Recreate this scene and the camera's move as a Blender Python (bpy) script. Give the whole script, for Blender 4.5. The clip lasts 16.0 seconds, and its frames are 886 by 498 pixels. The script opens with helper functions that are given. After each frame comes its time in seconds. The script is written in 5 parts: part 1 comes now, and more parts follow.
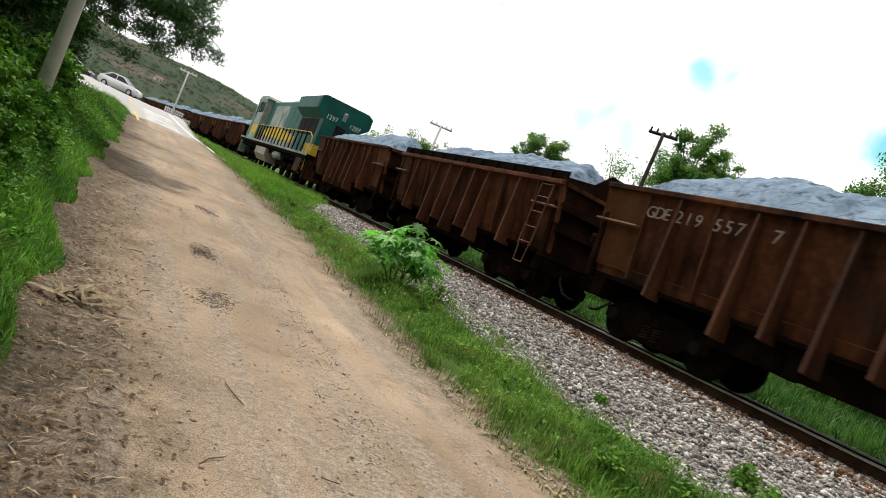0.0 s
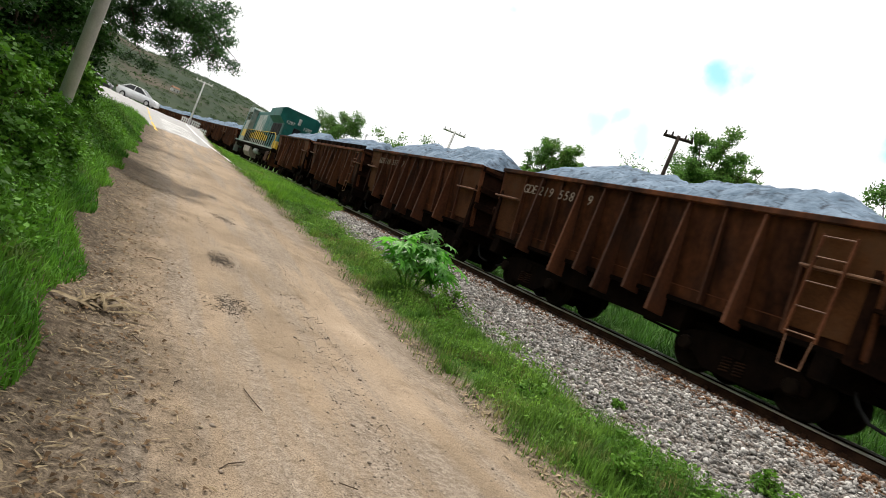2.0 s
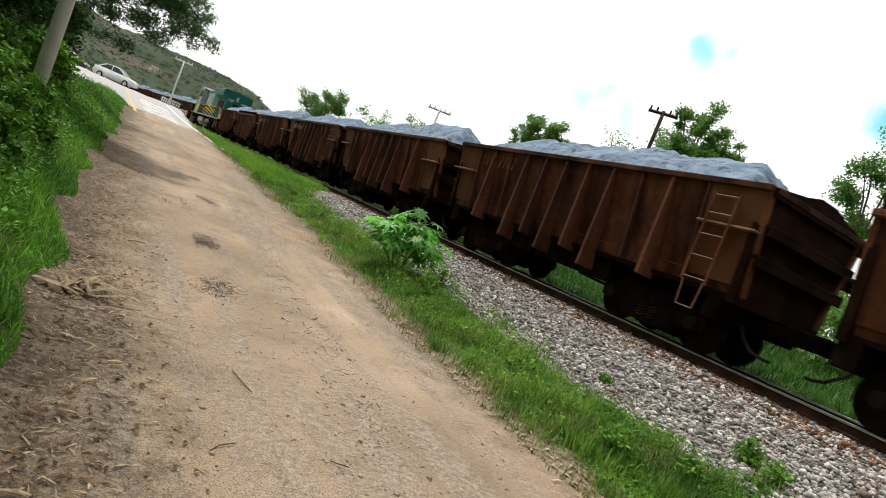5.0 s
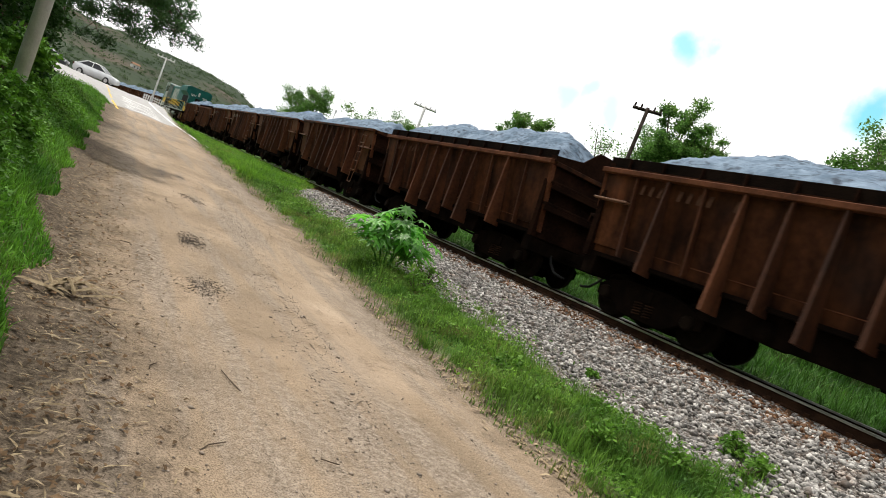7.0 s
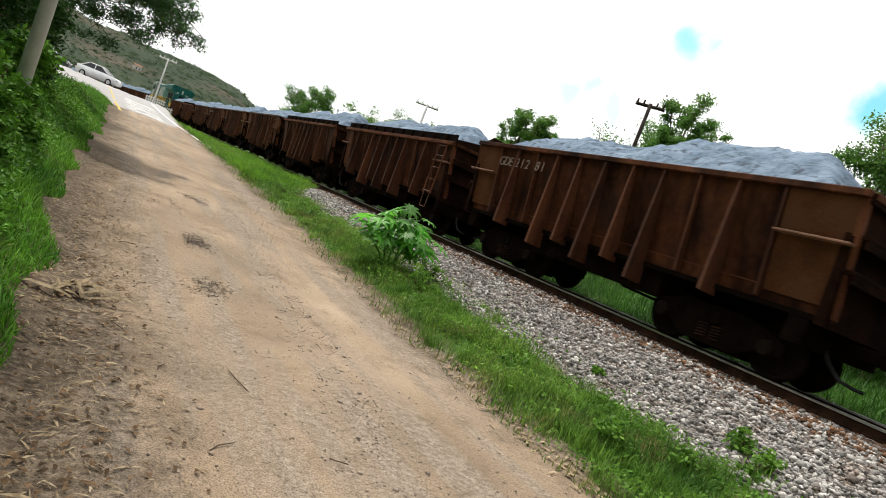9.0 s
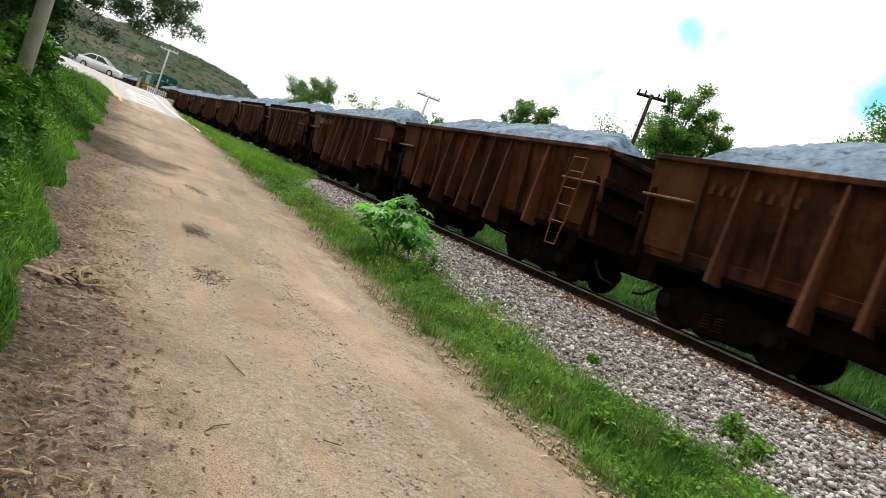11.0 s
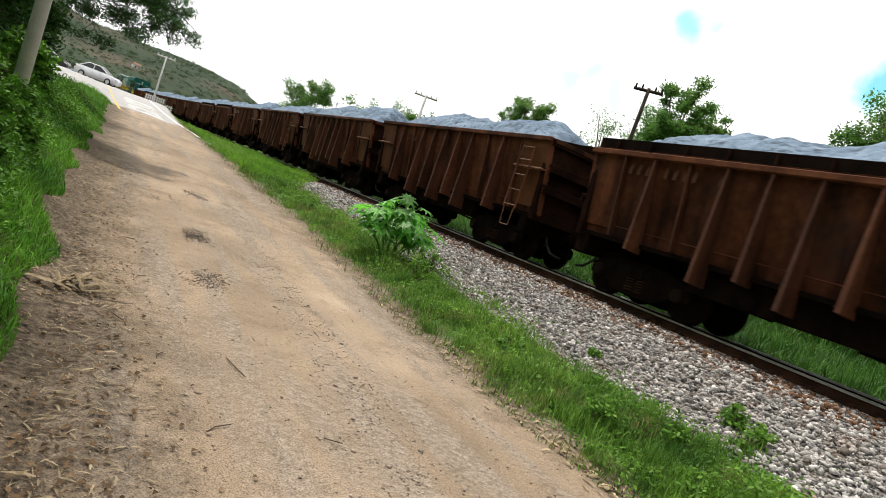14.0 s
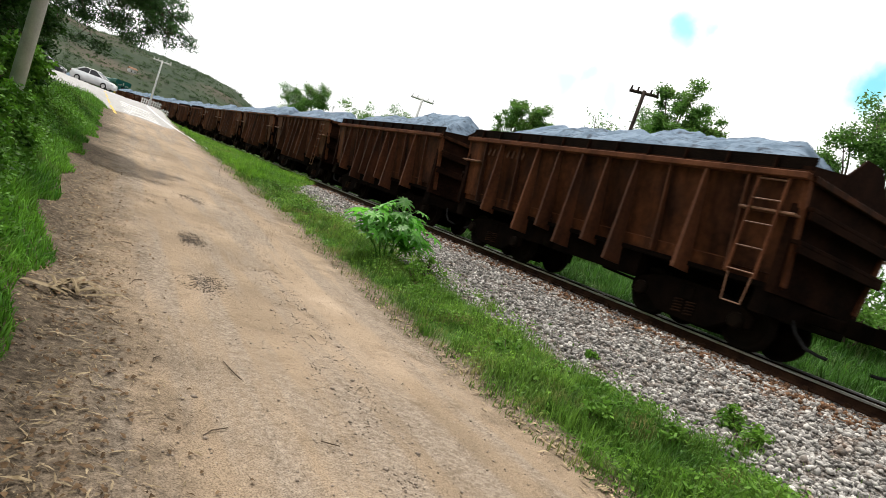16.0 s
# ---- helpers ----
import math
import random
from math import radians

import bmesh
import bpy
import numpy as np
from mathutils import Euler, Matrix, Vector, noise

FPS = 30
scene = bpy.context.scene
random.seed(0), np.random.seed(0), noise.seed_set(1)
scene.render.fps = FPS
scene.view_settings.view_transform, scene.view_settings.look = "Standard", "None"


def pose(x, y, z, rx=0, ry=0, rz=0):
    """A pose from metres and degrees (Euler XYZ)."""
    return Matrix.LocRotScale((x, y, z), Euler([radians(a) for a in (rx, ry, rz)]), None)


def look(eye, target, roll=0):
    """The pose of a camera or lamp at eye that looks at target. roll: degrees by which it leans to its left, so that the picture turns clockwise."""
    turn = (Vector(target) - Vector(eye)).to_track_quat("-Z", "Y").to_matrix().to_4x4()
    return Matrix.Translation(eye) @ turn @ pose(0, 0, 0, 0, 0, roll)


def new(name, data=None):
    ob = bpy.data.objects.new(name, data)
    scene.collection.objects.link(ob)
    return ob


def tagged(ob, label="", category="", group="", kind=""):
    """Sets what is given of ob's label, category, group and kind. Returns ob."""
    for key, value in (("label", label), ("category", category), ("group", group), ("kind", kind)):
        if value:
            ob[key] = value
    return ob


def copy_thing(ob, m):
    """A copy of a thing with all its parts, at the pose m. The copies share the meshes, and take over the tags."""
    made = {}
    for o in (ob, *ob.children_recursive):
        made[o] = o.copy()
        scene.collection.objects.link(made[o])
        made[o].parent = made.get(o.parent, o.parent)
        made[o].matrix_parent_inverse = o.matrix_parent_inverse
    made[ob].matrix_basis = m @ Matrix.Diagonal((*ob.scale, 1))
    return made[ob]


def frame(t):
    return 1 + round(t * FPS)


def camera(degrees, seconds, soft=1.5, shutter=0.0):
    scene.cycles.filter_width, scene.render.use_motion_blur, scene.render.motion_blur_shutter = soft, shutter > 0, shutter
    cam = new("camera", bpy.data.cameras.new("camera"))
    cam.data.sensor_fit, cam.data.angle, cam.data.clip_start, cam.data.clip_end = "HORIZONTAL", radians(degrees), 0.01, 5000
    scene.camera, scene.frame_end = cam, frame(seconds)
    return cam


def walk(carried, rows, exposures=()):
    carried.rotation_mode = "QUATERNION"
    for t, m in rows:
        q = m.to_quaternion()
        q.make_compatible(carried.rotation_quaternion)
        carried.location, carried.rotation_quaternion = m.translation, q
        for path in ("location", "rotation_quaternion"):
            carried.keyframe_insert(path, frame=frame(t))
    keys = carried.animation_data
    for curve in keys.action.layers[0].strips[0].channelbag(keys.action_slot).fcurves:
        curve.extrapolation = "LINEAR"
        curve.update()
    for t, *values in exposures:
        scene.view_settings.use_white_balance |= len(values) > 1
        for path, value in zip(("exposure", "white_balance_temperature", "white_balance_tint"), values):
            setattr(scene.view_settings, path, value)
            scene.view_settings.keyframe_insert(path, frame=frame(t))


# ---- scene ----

# ---------------------------------------------------------------- camera
cam = camera(73.0, 16.0, soft=0.9, shutter=0.18)


def aim(x, y, z, yaw, pitch, roll):
    """Yaw is to the right of the track's direction, degrees."""
    a, p = radians(yaw), radians(pitch)
    way = Vector((math.sin(a) * math.cos(p), math.cos(a) * math.cos(p), math.sin(p)))
    eye = Vector((x, y, z))
    return look(eye, eye + way * 10, roll)


PATH = [
    (0.0, -0.007, 0.149, 1.612, 29.40, -1.33, 22.76), (0.5, -0.027, 0.130, 1.608, 29.22, -1.36, 22.92),
    (1.0, -0.028, 0.127, 1.612, 28.89, -1.44, 22.68), (1.5, -0.025, 0.125, 1.614, 28.37, -1.47, 22.10),
    (2.0, -0.020, 0.133, 1.609, 27.91, -1.33, 22.24), (2.5, -0.024, 0.130, 1.611, 27.49, -1.54, 22.00),
    (3.0, -0.035, 0.127, 1.613, 27.52, -1.48, 22.04), (3.5, -0.031, 0.133, 1.609, 27.62, -1.69, 22.09),
    (4.0, -0.038, 0.126, 1.610, 27.59, -1.58, 22.09), (4.5, -0.032, 0.128, 1.605, 27.56, -1.84, 21.66),
    (5.0, -0.017, 0.143, 1.605, 29.83, -2.75, 21.44), (7.5, -0.048, 0.134, 1.602, 31.16, -2.50, 21.11),
    (8.0, -0.056, 0.135, 1.603, 31.02, -2.49, 20.97), (10.5, -0.049, 0.157, 1.599, 31.13, -3.40, 20.21),
    (11.0, -0.027, 0.046, 1.600, 31.02, -3.64, 20.60), (11.5, -0.010, 0.047, 1.591, 31.38, -4.37, 20.43),
    (12.0, -0.017, 0.034, 1.603, 31.44, -3.56, 20.05), (12.5, -0.011, 0.017, 1.603, 31.25, -3.94, 19.88),
    (13.0, -0.007, 0.008, 1.601, 30.35, -3.90, 19.47), (13.5, -0.012, 0.014, 1.601, 30.00, -3.73, 19.69),
    (14.0, -0.000, -0.003, 1.600, 30.84, -3.74, 19.10), (14.5, 0.006, -0.025, 1.605, 31.41, -3.68, 18.83),
    (15.0, 0.013, -0.025, 1.603, 31.34, -3.65, 18.45), (15.5, 0.013, -0.024, 1.605, 30.88, -3.67, 18.38),
    (16.0, 0.002, -0.013, 1.598, 31.01, -3.38, 18.82)]
walk(cam, [(r[0], aim(*r[1:])) for r in PATH], exposures=[(0, 0.0), (4.5, 0.0), (5.0, 0.0), (10.5, 0.06), (16, 0.1)])

# ---------------------------------------------------------------- light
SUN_AZ, SUN_EL = -14.0, 60.0          # degrees, clockwise from the track's direction
world = bpy.data.worlds.new("world")
scene.world = world
world.use_nodes = True
wn, wl = world.node_tree.nodes, world.node_tree.links
sky = wn.new("ShaderNodeTexSky")
sky.sky_type, sky.sun_disc = "NISHITA", False
sky.sun_elevation, sky.sun_rotation = radians(SUN_EL), radians(SUN_AZ)
tc = wn.new("ShaderNodeTexCoord")
# thin overcast with a few blue gaps, their edges torn by noise
cl = wn.new("ShaderNodeTexNoise")
cl.inputs["Scale"].default_value, cl.inputs["Detail"].default_value = 9.0, 6.0
wl.new(tc.outputs["Generated"], cl.inputs["Vector"])
torn = wn.new("ShaderNodeVectorMath")
torn.operation = "MULTIPLY_ADD"
torn.inputs[1].default_value = (0.16, 0.16, 0.09)
torn.inputs[2].default_value = (-0.08, -0.08, -0.045)
wl.new(cl.outputs["Color"], torn.inputs[0])
way = wn.new("ShaderNodeVectorMath")
way.operation = "ADD"
wl.new(tc.outputs["Generated"], way.inputs[0])
wl.new(torn.outputs[0], way.inputs[1])
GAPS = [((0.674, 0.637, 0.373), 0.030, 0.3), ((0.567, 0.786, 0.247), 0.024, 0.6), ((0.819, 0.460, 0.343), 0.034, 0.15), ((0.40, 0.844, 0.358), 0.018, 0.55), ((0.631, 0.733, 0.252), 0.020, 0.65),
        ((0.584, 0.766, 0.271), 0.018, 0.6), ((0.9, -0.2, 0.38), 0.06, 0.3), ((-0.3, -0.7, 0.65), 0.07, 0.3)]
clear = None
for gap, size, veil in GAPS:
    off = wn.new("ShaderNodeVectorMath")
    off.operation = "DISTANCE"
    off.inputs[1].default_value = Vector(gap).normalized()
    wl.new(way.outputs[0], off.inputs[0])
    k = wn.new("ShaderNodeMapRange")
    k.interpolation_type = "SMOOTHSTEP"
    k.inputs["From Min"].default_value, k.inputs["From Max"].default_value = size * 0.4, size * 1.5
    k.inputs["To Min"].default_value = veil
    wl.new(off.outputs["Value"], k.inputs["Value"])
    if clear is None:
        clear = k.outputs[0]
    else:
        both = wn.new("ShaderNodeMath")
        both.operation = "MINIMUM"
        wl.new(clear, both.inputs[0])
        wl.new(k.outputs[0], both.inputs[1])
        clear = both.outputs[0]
skybg = wn.new("ShaderNodeBackground")
skybg.inputs["Strength"].default_value = 0.15
tint = wn.new("ShaderNodeMixRGB")
tint.blend_type = "MULTIPLY"
tint.inputs["Fac"].default_value = 1.0
tint.inputs[2].default_value = (0.55, 1.75, 1.35, 1)
wl.new(sky.outputs["Color"], tint.inputs[1])
wl.new(tint.outputs["Color"], skybg.inputs["Color"])
cloudbg = wn.new("ShaderNodeBackground")
cloudbg.inputs["Color"].default_value = (1.0, 1.0, 1.0, 1)
# clouds shine most towards the sun, as thin overcast does
sunward = wn.new("ShaderNodeVectorMath")
sunward.operation = "DOT_PRODUCT"
sunward.inputs[1].default_value = (math.sin(radians(SUN_AZ)) * math.cos(radians(SUN_EL)), math.cos(radians(SUN_AZ)) * math.cos(radians(SUN_EL)), math.sin(radians(SUN_EL)))
wl.new(tc.outputs["Generated"], sunward.inputs[0])
glow = wn.new("ShaderNodeMapRange")
glow.inputs["From Min"].default_value, glow.inputs["From Max"].default_value = -0.3, 0.35
glow.inputs["To Min"].default_value, glow.inputs["To Max"].default_value = 0.06, 1.25
wl.new(sunward.outputs["Value"], glow.inputs["Value"])
wl.new(glow.outputs[0], cloudbg.inputs["Strength"])
mixw = wn.new("ShaderNodeMixShader")
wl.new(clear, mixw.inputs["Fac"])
wl.new(skybg.outputs[0], mixw.inputs[1])
wl.new(cloudbg.outputs[0], mixw.inputs[2])
wl.new(mixw.outputs[0], wn["World Output"].inputs["Surface"])

sun = new("sun", bpy.data.lights.new("sun", "SUN"))
sun.data.energy, sun.data.angle, sun.data.color = 3.3, radians(4), (1.0, 0.95, 0.86)
sun.matrix_world = look((0, 0, 50), Vector((0, 0, 50)) - Vector((math.sin(radians(SUN_AZ)) * math.cos(radians(SUN_EL)), math.cos(radians(SUN_AZ)) * math.cos(radians(SUN_EL)), math.sin(radians(SUN_EL)))))


# ---------------------------------------------------------------- materials
def mat(name, a, b, scale=4.0, fine=40.0, rough=0.8, metal=0.0, bump=0.3, c=None, cscale=1.0, cpos=(0.55, 0.7), island=0.0, rand=0.0, coords="Object", sub=0.0, streak=0.0, spec=None):
    """Two colours mixed by noise at two scales, an optional third in patches, with relief."""
    m = bpy.data.materials.new(name)
    m.use_nodes = True
    n, l = m.node_tree.nodes, m.node_tree.links
    p = n["Principled BSDF"]
    p.inputs["Roughness"].default_value, p.inputs["Metallic"].default_value = rough, metal
    p.inputs["Specular IOR Level"].default_value = spec if spec is not None else (0.08 if rough > 0.68 else (0.25 if rough > 0.45 else 0.5))
    co = n.new("ShaderNodeTexCoord")
    out = co.outputs[coords]
    n1, n2 = n.new("ShaderNodeTexNoise"), n.new("ShaderNodeTexNoise")
    for nd, sc in ((n1, scale), (n2, fine)):
        nd.inputs["Scale"].default_value, nd.inputs["Detail"].default_value = sc, 6.0
        l.new(out, nd.inputs["Vector"])
    add = n.new("ShaderNodeMath")
    add.operation = "MULTIPLY_ADD"
    l.new(n2.outputs["Fac"], add.inputs[0])
    add.inputs[1].default_value = 0.5
    l.new(n1.outputs["Fac"], add.inputs[2])
    rmp = n.new("ShaderNodeValToRGB")
    rmp.color_ramp.elements[0].position, rmp.color_ramp.elements[1].position = 0.55, 0.95
    rmp.color_ramp.elements[0].color, rmp.color_ramp.elements[1].color = (*a, 1), (*b, 1)
    l.new(add.outputs[0], rmp.inputs["Fac"])
    col = rmp.outputs["Color"]
    if c:
        n3 = n.new("ShaderNodeTexNoise")
        n3.inputs["Scale"].default_value, n3.inputs["Detail"].default_value = cscale, 5.0
        l.new(out, n3.inputs["Vector"])
        r3 = n.new("ShaderNodeValToRGB")
        r3.color_ramp.elements[0].position, r3.color_ramp.elements[1].position = cpos
        l.new(n3.outputs["Fac"], r3.inputs["Fac"])
        mx = n.new("ShaderNodeMixRGB")
        l.new(r3.outputs["Color"], mx.inputs["Fac"])
        l.new(col, mx.inputs[1])
        mx.inputs[2].default_value = (*c, 1)
        col = mx.outputs["Color"]
    if streak:
        # rust runs down the sheet
        mpn = n.new("ShaderNodeMapping")
        mpn.inputs["Scale"].default_value = (3, 3, 0.35)
        ns = n.new("ShaderNodeTexNoise")
        ns.inputs["Scale"].default_value, ns.inputs["Detail"].default_value = 1.0, 4.0
        l.new(out, mpn.inputs["Vector"])
        l.new(mpn.outputs[0], ns.inputs["Vector"])
        rs = n.new("ShaderNodeMapRange")
        rs.inputs["From Min"].default_value, rs.inputs["From Max"].default_value = 0.35, 0.65
        rs.inputs["To Min"].default_value, rs.inputs["To Max"].default_value = 1 - streak, 1 + streak
        l.new(ns.outputs["Fac"], rs.inputs["Value"])
        hs = n.new("ShaderNodeHueSaturation")
        l.new(rs.outputs[0], hs.inputs["Value"])
        l.new(col, hs.inputs["Color"])
        col = hs.outputs["Color"]
    if island or rand:
        g = n.new("ShaderNodeNewGeometry" if island else "ShaderNodeObjectInfo")
        h = n.new("ShaderNodeHueSaturation")
        k = n.new("ShaderNodeMapRange")
        w = island or rand
        k.inputs["To Min"].default_value, k.inputs["To Max"].default_value = 1 - w, 1 + w
        l.new(g.outputs["Random Per Island" if island else "Random"], k.inputs["Value"])
        l.new(k.outputs[0], h.inputs["Value"])
        l.new(col, h.inputs["Color"])
        col = h.outputs["Color"]
    l.new(col, p.inputs["Base Color"])
    if bump:
        bp = n.new("ShaderNodeBump")
        bp.inputs["Strength"].default_value, bp.inputs["Distance"].default_value = bump, 0.02
        l.new(n2.outputs["Fac"], bp.inputs["Height"])
        l.new(bp.outputs[0], p.inputs["Normal"])
    if sub:
        p.inputs["Transmission Weight"].default_value = 0.0
        tr = n.new("ShaderNodeBsdfTranslucent")
        ms = n.new("ShaderNodeMixShader")
        ms.inputs["Fac"].default_value = sub
        l.new(col, tr.inputs["Color"])
        l.new(p.outputs[0], ms.inputs[1])
        l.new(tr.outputs[0], ms.inputs[2])
        l.new(ms.outputs[0], n["Material Output"].inputs["Surface"])
    return m


RUST = mat("rusted_steel", (0.024, 0.0086, 0.0037), (0.088, 0.031, 0.0125), 0.9, 9, 0.7, 0.0, 0.2, (0.02, 0.0125, 0.0105), 0.75, (0.52, 0.70), rand=0.25, streak=0.55)
RIB = mat("rusted_rib_steel", (0.042, 0.0145, 0.0062), (0.11, 0.039, 0.0165), 0.8, 14, 0.68, 0.0, 0.2, (0.026, 0.015, 0.012), 0.7, (0.55, 0.75), rand=0.35, streak=0.35)
LADDERWEAR = mat("worn_bright_rust", (0.10, 0.045, 0.024), (0.24, 0.12, 0.07), 3.0, 30, 0.6, 0.0, 0.2)
RUSTTRIM = mat("rusted_edge", (0.058, 0.02, 0.009), (0.14, 0.052, 0.024), 2.0, 25, 0.75, 0.0, 0.25)
RUSTORANGE = mat("orange_rusted_panel", (0.052, 0.02, 0.007), (0.115, 0.045, 0.016), 1.5, 22, 0.75, 0.0, 0.2, (0.08, 0.04, 0.02), 1.5, (0.5, 0.7), rand=0.2)
# Wagon ends: rust darkened so that the colour carries their shade.
SHADEDRUST = mat("sooty_rusted_steel", (0.007, 0.0032, 0.002), (0.026, 0.011, 0.006), 1.5, 16, 0.85, 0.0, 0.25, spec=0.03)
# Grimy steel and wheels below the wagons, near-black to hold the shade there.
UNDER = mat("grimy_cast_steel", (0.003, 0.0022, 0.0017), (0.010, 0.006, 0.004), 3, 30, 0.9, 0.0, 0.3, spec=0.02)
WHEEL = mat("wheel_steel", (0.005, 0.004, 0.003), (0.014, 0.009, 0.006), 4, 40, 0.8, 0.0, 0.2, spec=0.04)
SHINY = mat("polished_rail_head", (0.35, 0.34, 0.33), (0.55, 0.54, 0.53), 3, 60, 0.28, 1.0, 0.05)
# Rusty steel, darkened to put the shadow along the rail into the colour.
RAILSIDE = mat("rusty_rail_web", (0.018, 0.009, 0.006), (0.052, 0.026, 0.014), 4, 50, 0.85, 0.1, 0.3)
ORE = mat("dusty_grey_ore", (0.105, 0.15, 0.205), (0.235, 0.305, 0.39), 2.2, 11, 0.95, 0.0, 1.0, (0.07, 0.085, 0.11), 5.0, (0.56, 0.68))


def cracked(m, dark, scale, thin):
    """Thin dark slip cracks wander over the surface of the material."""
    n, l = m.node_tree.nodes, m.node_tree.links
    p = n["Principled BSDF"]
    col = p.inputs["Base Color"].links[0].from_socket
    co = n.new("ShaderNodeTexCoord")
    stretch = n.new("ShaderNodeMapping")
    stretch.inputs["Scale"].default_value = (1.0, 0.55, 1.6)
    l.new(co.outputs["Object"], stretch.inputs["Vector"])
    f = n.new("ShaderNodeTexNoise")
    f.inputs["Scale"].default_value, f.inputs["Detail"].default_value = scale, 5.0
    l.new(stretch.outputs[0], f.inputs["Vector"])
    off = n.new("ShaderNodeMath")
    off.operation = "SUBTRACT"
    off.inputs[1].default_value = 0.5
    l.new(f.outputs["Fac"], off.inputs[0])
    ab = n.new("ShaderNodeMath")
    ab.operation = "ABSOLUTE"
    l.new(off.outputs[0], ab.inputs[0])
    r = n.new("ShaderNodeMapRange")
    r.inputs["From Max"].default_value = thin
    r.inputs["To Min"].default_value, r.inputs["To Max"].default_value = 0.8, 0.0
    l.new(ab.outputs[0], r.inputs["Value"])
    mx = n.new("ShaderNodeMixRGB")
    l.new(r.outputs[0], mx.inputs["Fac"])
    l.new(col, mx.inputs[1])
    mx.inputs[2].default_value = (*dark, 1)
    l.new(mx.outputs["Color"], p.inputs["Base Color"])


cracked(ORE, (0.05, 0.06, 0.075), 1.1, 0.010)
FADED = mat("worn_pale_paint", (0.05, 0.023, 0.012), (0.10, 0.05, 0.03), 8, 50, 0.85, 0, 0.1)
LETTER = mat("faded_white_paint", (0.17, 0.13, 0.10), (0.33, 0.27, 0.22), 8, 50, 0.8, 0, 0.1)
STONE = mat("ballast_stone", (0.19, 0.178, 0.165), (0.54, 0.515, 0.485), 11, 60, 0.9, 0.0, 0.5, (0.24, 0.165, 0.12), 2.6, (0.56, 0.74), island=0.65)
RUSTSTONE = mat("rust_stained_stone", (0.10, 0.05, 0.028), (0.25, 0.145, 0.085), 6, 60, 0.9, 0, 0.3, island=0.5)
FIELD = mat("rank_field_grass", (0.028, 0.085, 0.012), (0.085, 0.21, 0.03), 0.6, 6, 0.6, 0.0, 0.0, (0.12, 0.16, 0.05), 0.8, (0.55, 0.75), island=0.5, sub=0.35)
FARGRASS = mat("sunlit_grass", (0.07, 0.19, 0.014), (0.21, 0.42, 0.035), 0.5, 6, 0.6, 0.0, 0.0, (0.26, 0.32, 0.08), 0.7, (0.55, 0.75), island=0.4, sub=0.45)
TUFT = mat("tuft_grass", (0.06, 0.155, 0.02), (0.23, 0.40, 0.06), 1.1, 8, 0.6, 0.0, 0.0, (0.24, 0.26, 0.08), 1.2, (0.58, 0.75), island=0.5, sub=0.45)
GRASS = mat("fresh_grass", (0.05, 0.125, 0.02), (0.185, 0.32, 0.055), 1.3, 8, 0.6, 0.0, 0.0, (0.29, 0.27, 0.1), 1.9, (0.5, 0.68), island=0.45, sub=0.4)
BANKGRASS = mat("shaded_grass", (0.05, 0.165, 0.014), (0.16, 0.36, 0.035), 0.9, 8, 0.6, 0, 0, (0.16, 0.16, 0.06), 1.2, (0.6, 0.75), island=0.5, sub=0.35)
LEAF = mat("shrub_foliage", (0.038, 0.125, 0.010), (0.14, 0.32, 0.028), 0.6, 5, 0.62, 0.0, 0.0, (0.11, 0.19, 0.03), 0.4, (0.55, 0.75), island=0.45, sub=0.3)
DARKLEAF = mat("tree_foliage", (0.018, 0.058, 0.010), (0.052, 0.14, 0.022), 0.5, 5, 0.5, 0.0, 0.0, island=0.4, sub=0.3)
BOUGH = mat("feathery_foliage", (0.03, 0.09, 0.022), (0.085, 0.2, 0.05), 0.6, 5, 0.45, 0.0, 0.0, island=0.45, sub=0.4)
AIRY = mat("sunlit_foliage", (0.08, 0.20, 0.03), (0.20, 0.37, 0.07), 0.5, 5, 0.6, 0.0, 0.0, (0.18, 0.28, 0.06), 0.6, (0.55, 0.72), island=0.5, sub=0.5)
FARLEAF = mat("open_crown_foliage", (0.06, 0.16, 0.03), (0.17, 0.33, 0.065), 0.5, 5, 0.6, 0.0, 0.0, (0.15, 0.22, 0.05), 0.6, (0.55, 0.72), island=0.5, sub=0.45)
WEED = mat("bright_weed_leaf", (0.06, 0.165, 0.02), (0.21, 0.39, 0.05), 0.8, 8, 0.6, 0, 0, island=0.4, sub=0.4)
CASTOR = mat("castor_leaf", (0.075, 0.29, 0.028), (0.19, 0.52, 0.06), 3, 20, 0.42, 0.0, 0.1, rand=0.45, sub=0.5, spec=0.5)
BARK = mat("grey_brown_bark", (0.07, 0.05, 0.035), (0.17, 0.13, 0.10), 6, 40, 0.9, 0, 0.6)
CONCRETE = mat("weathered_concrete", (0.5, 0.5, 0.49), (0.68, 0.68, 0.66), 3, 40, 0.9, 0, 0.3)
WOODPOLE = mat("dark_weathered_timber", (0.02, 0.015, 0.012), (0.05, 0.037, 0.03), 5, 50, 0.9, 0, 0.4)
SLEEPER = mat("dark_oily_sleeper", (0.03, 0.018, 0.012), (0.085, 0.05, 0.03), 3, 30, 0.9, 0, 0.5)
WHITEPAINT = mat("white_paint", (0.62, 0.61, 0.58), (0.8, 0.8, 0.78), 5, 40, 0.6, 0, 0.1)
YELLOWPAINT = mat("yellow_paint", (0.55, 0.36, 0.04), (0.72, 0.48, 0.06), 5, 40, 0.6, 0, 0.1)
LOCOGREEN = mat("dark_teal_locomotive_paint", (0.003, 0.062, 0.055), (0.008, 0.115, 0.10), 1.5, 20, 0.5, 0, 0.05, (0.05, 0.10, 0.09), 0.8, (0.58, 0.85))
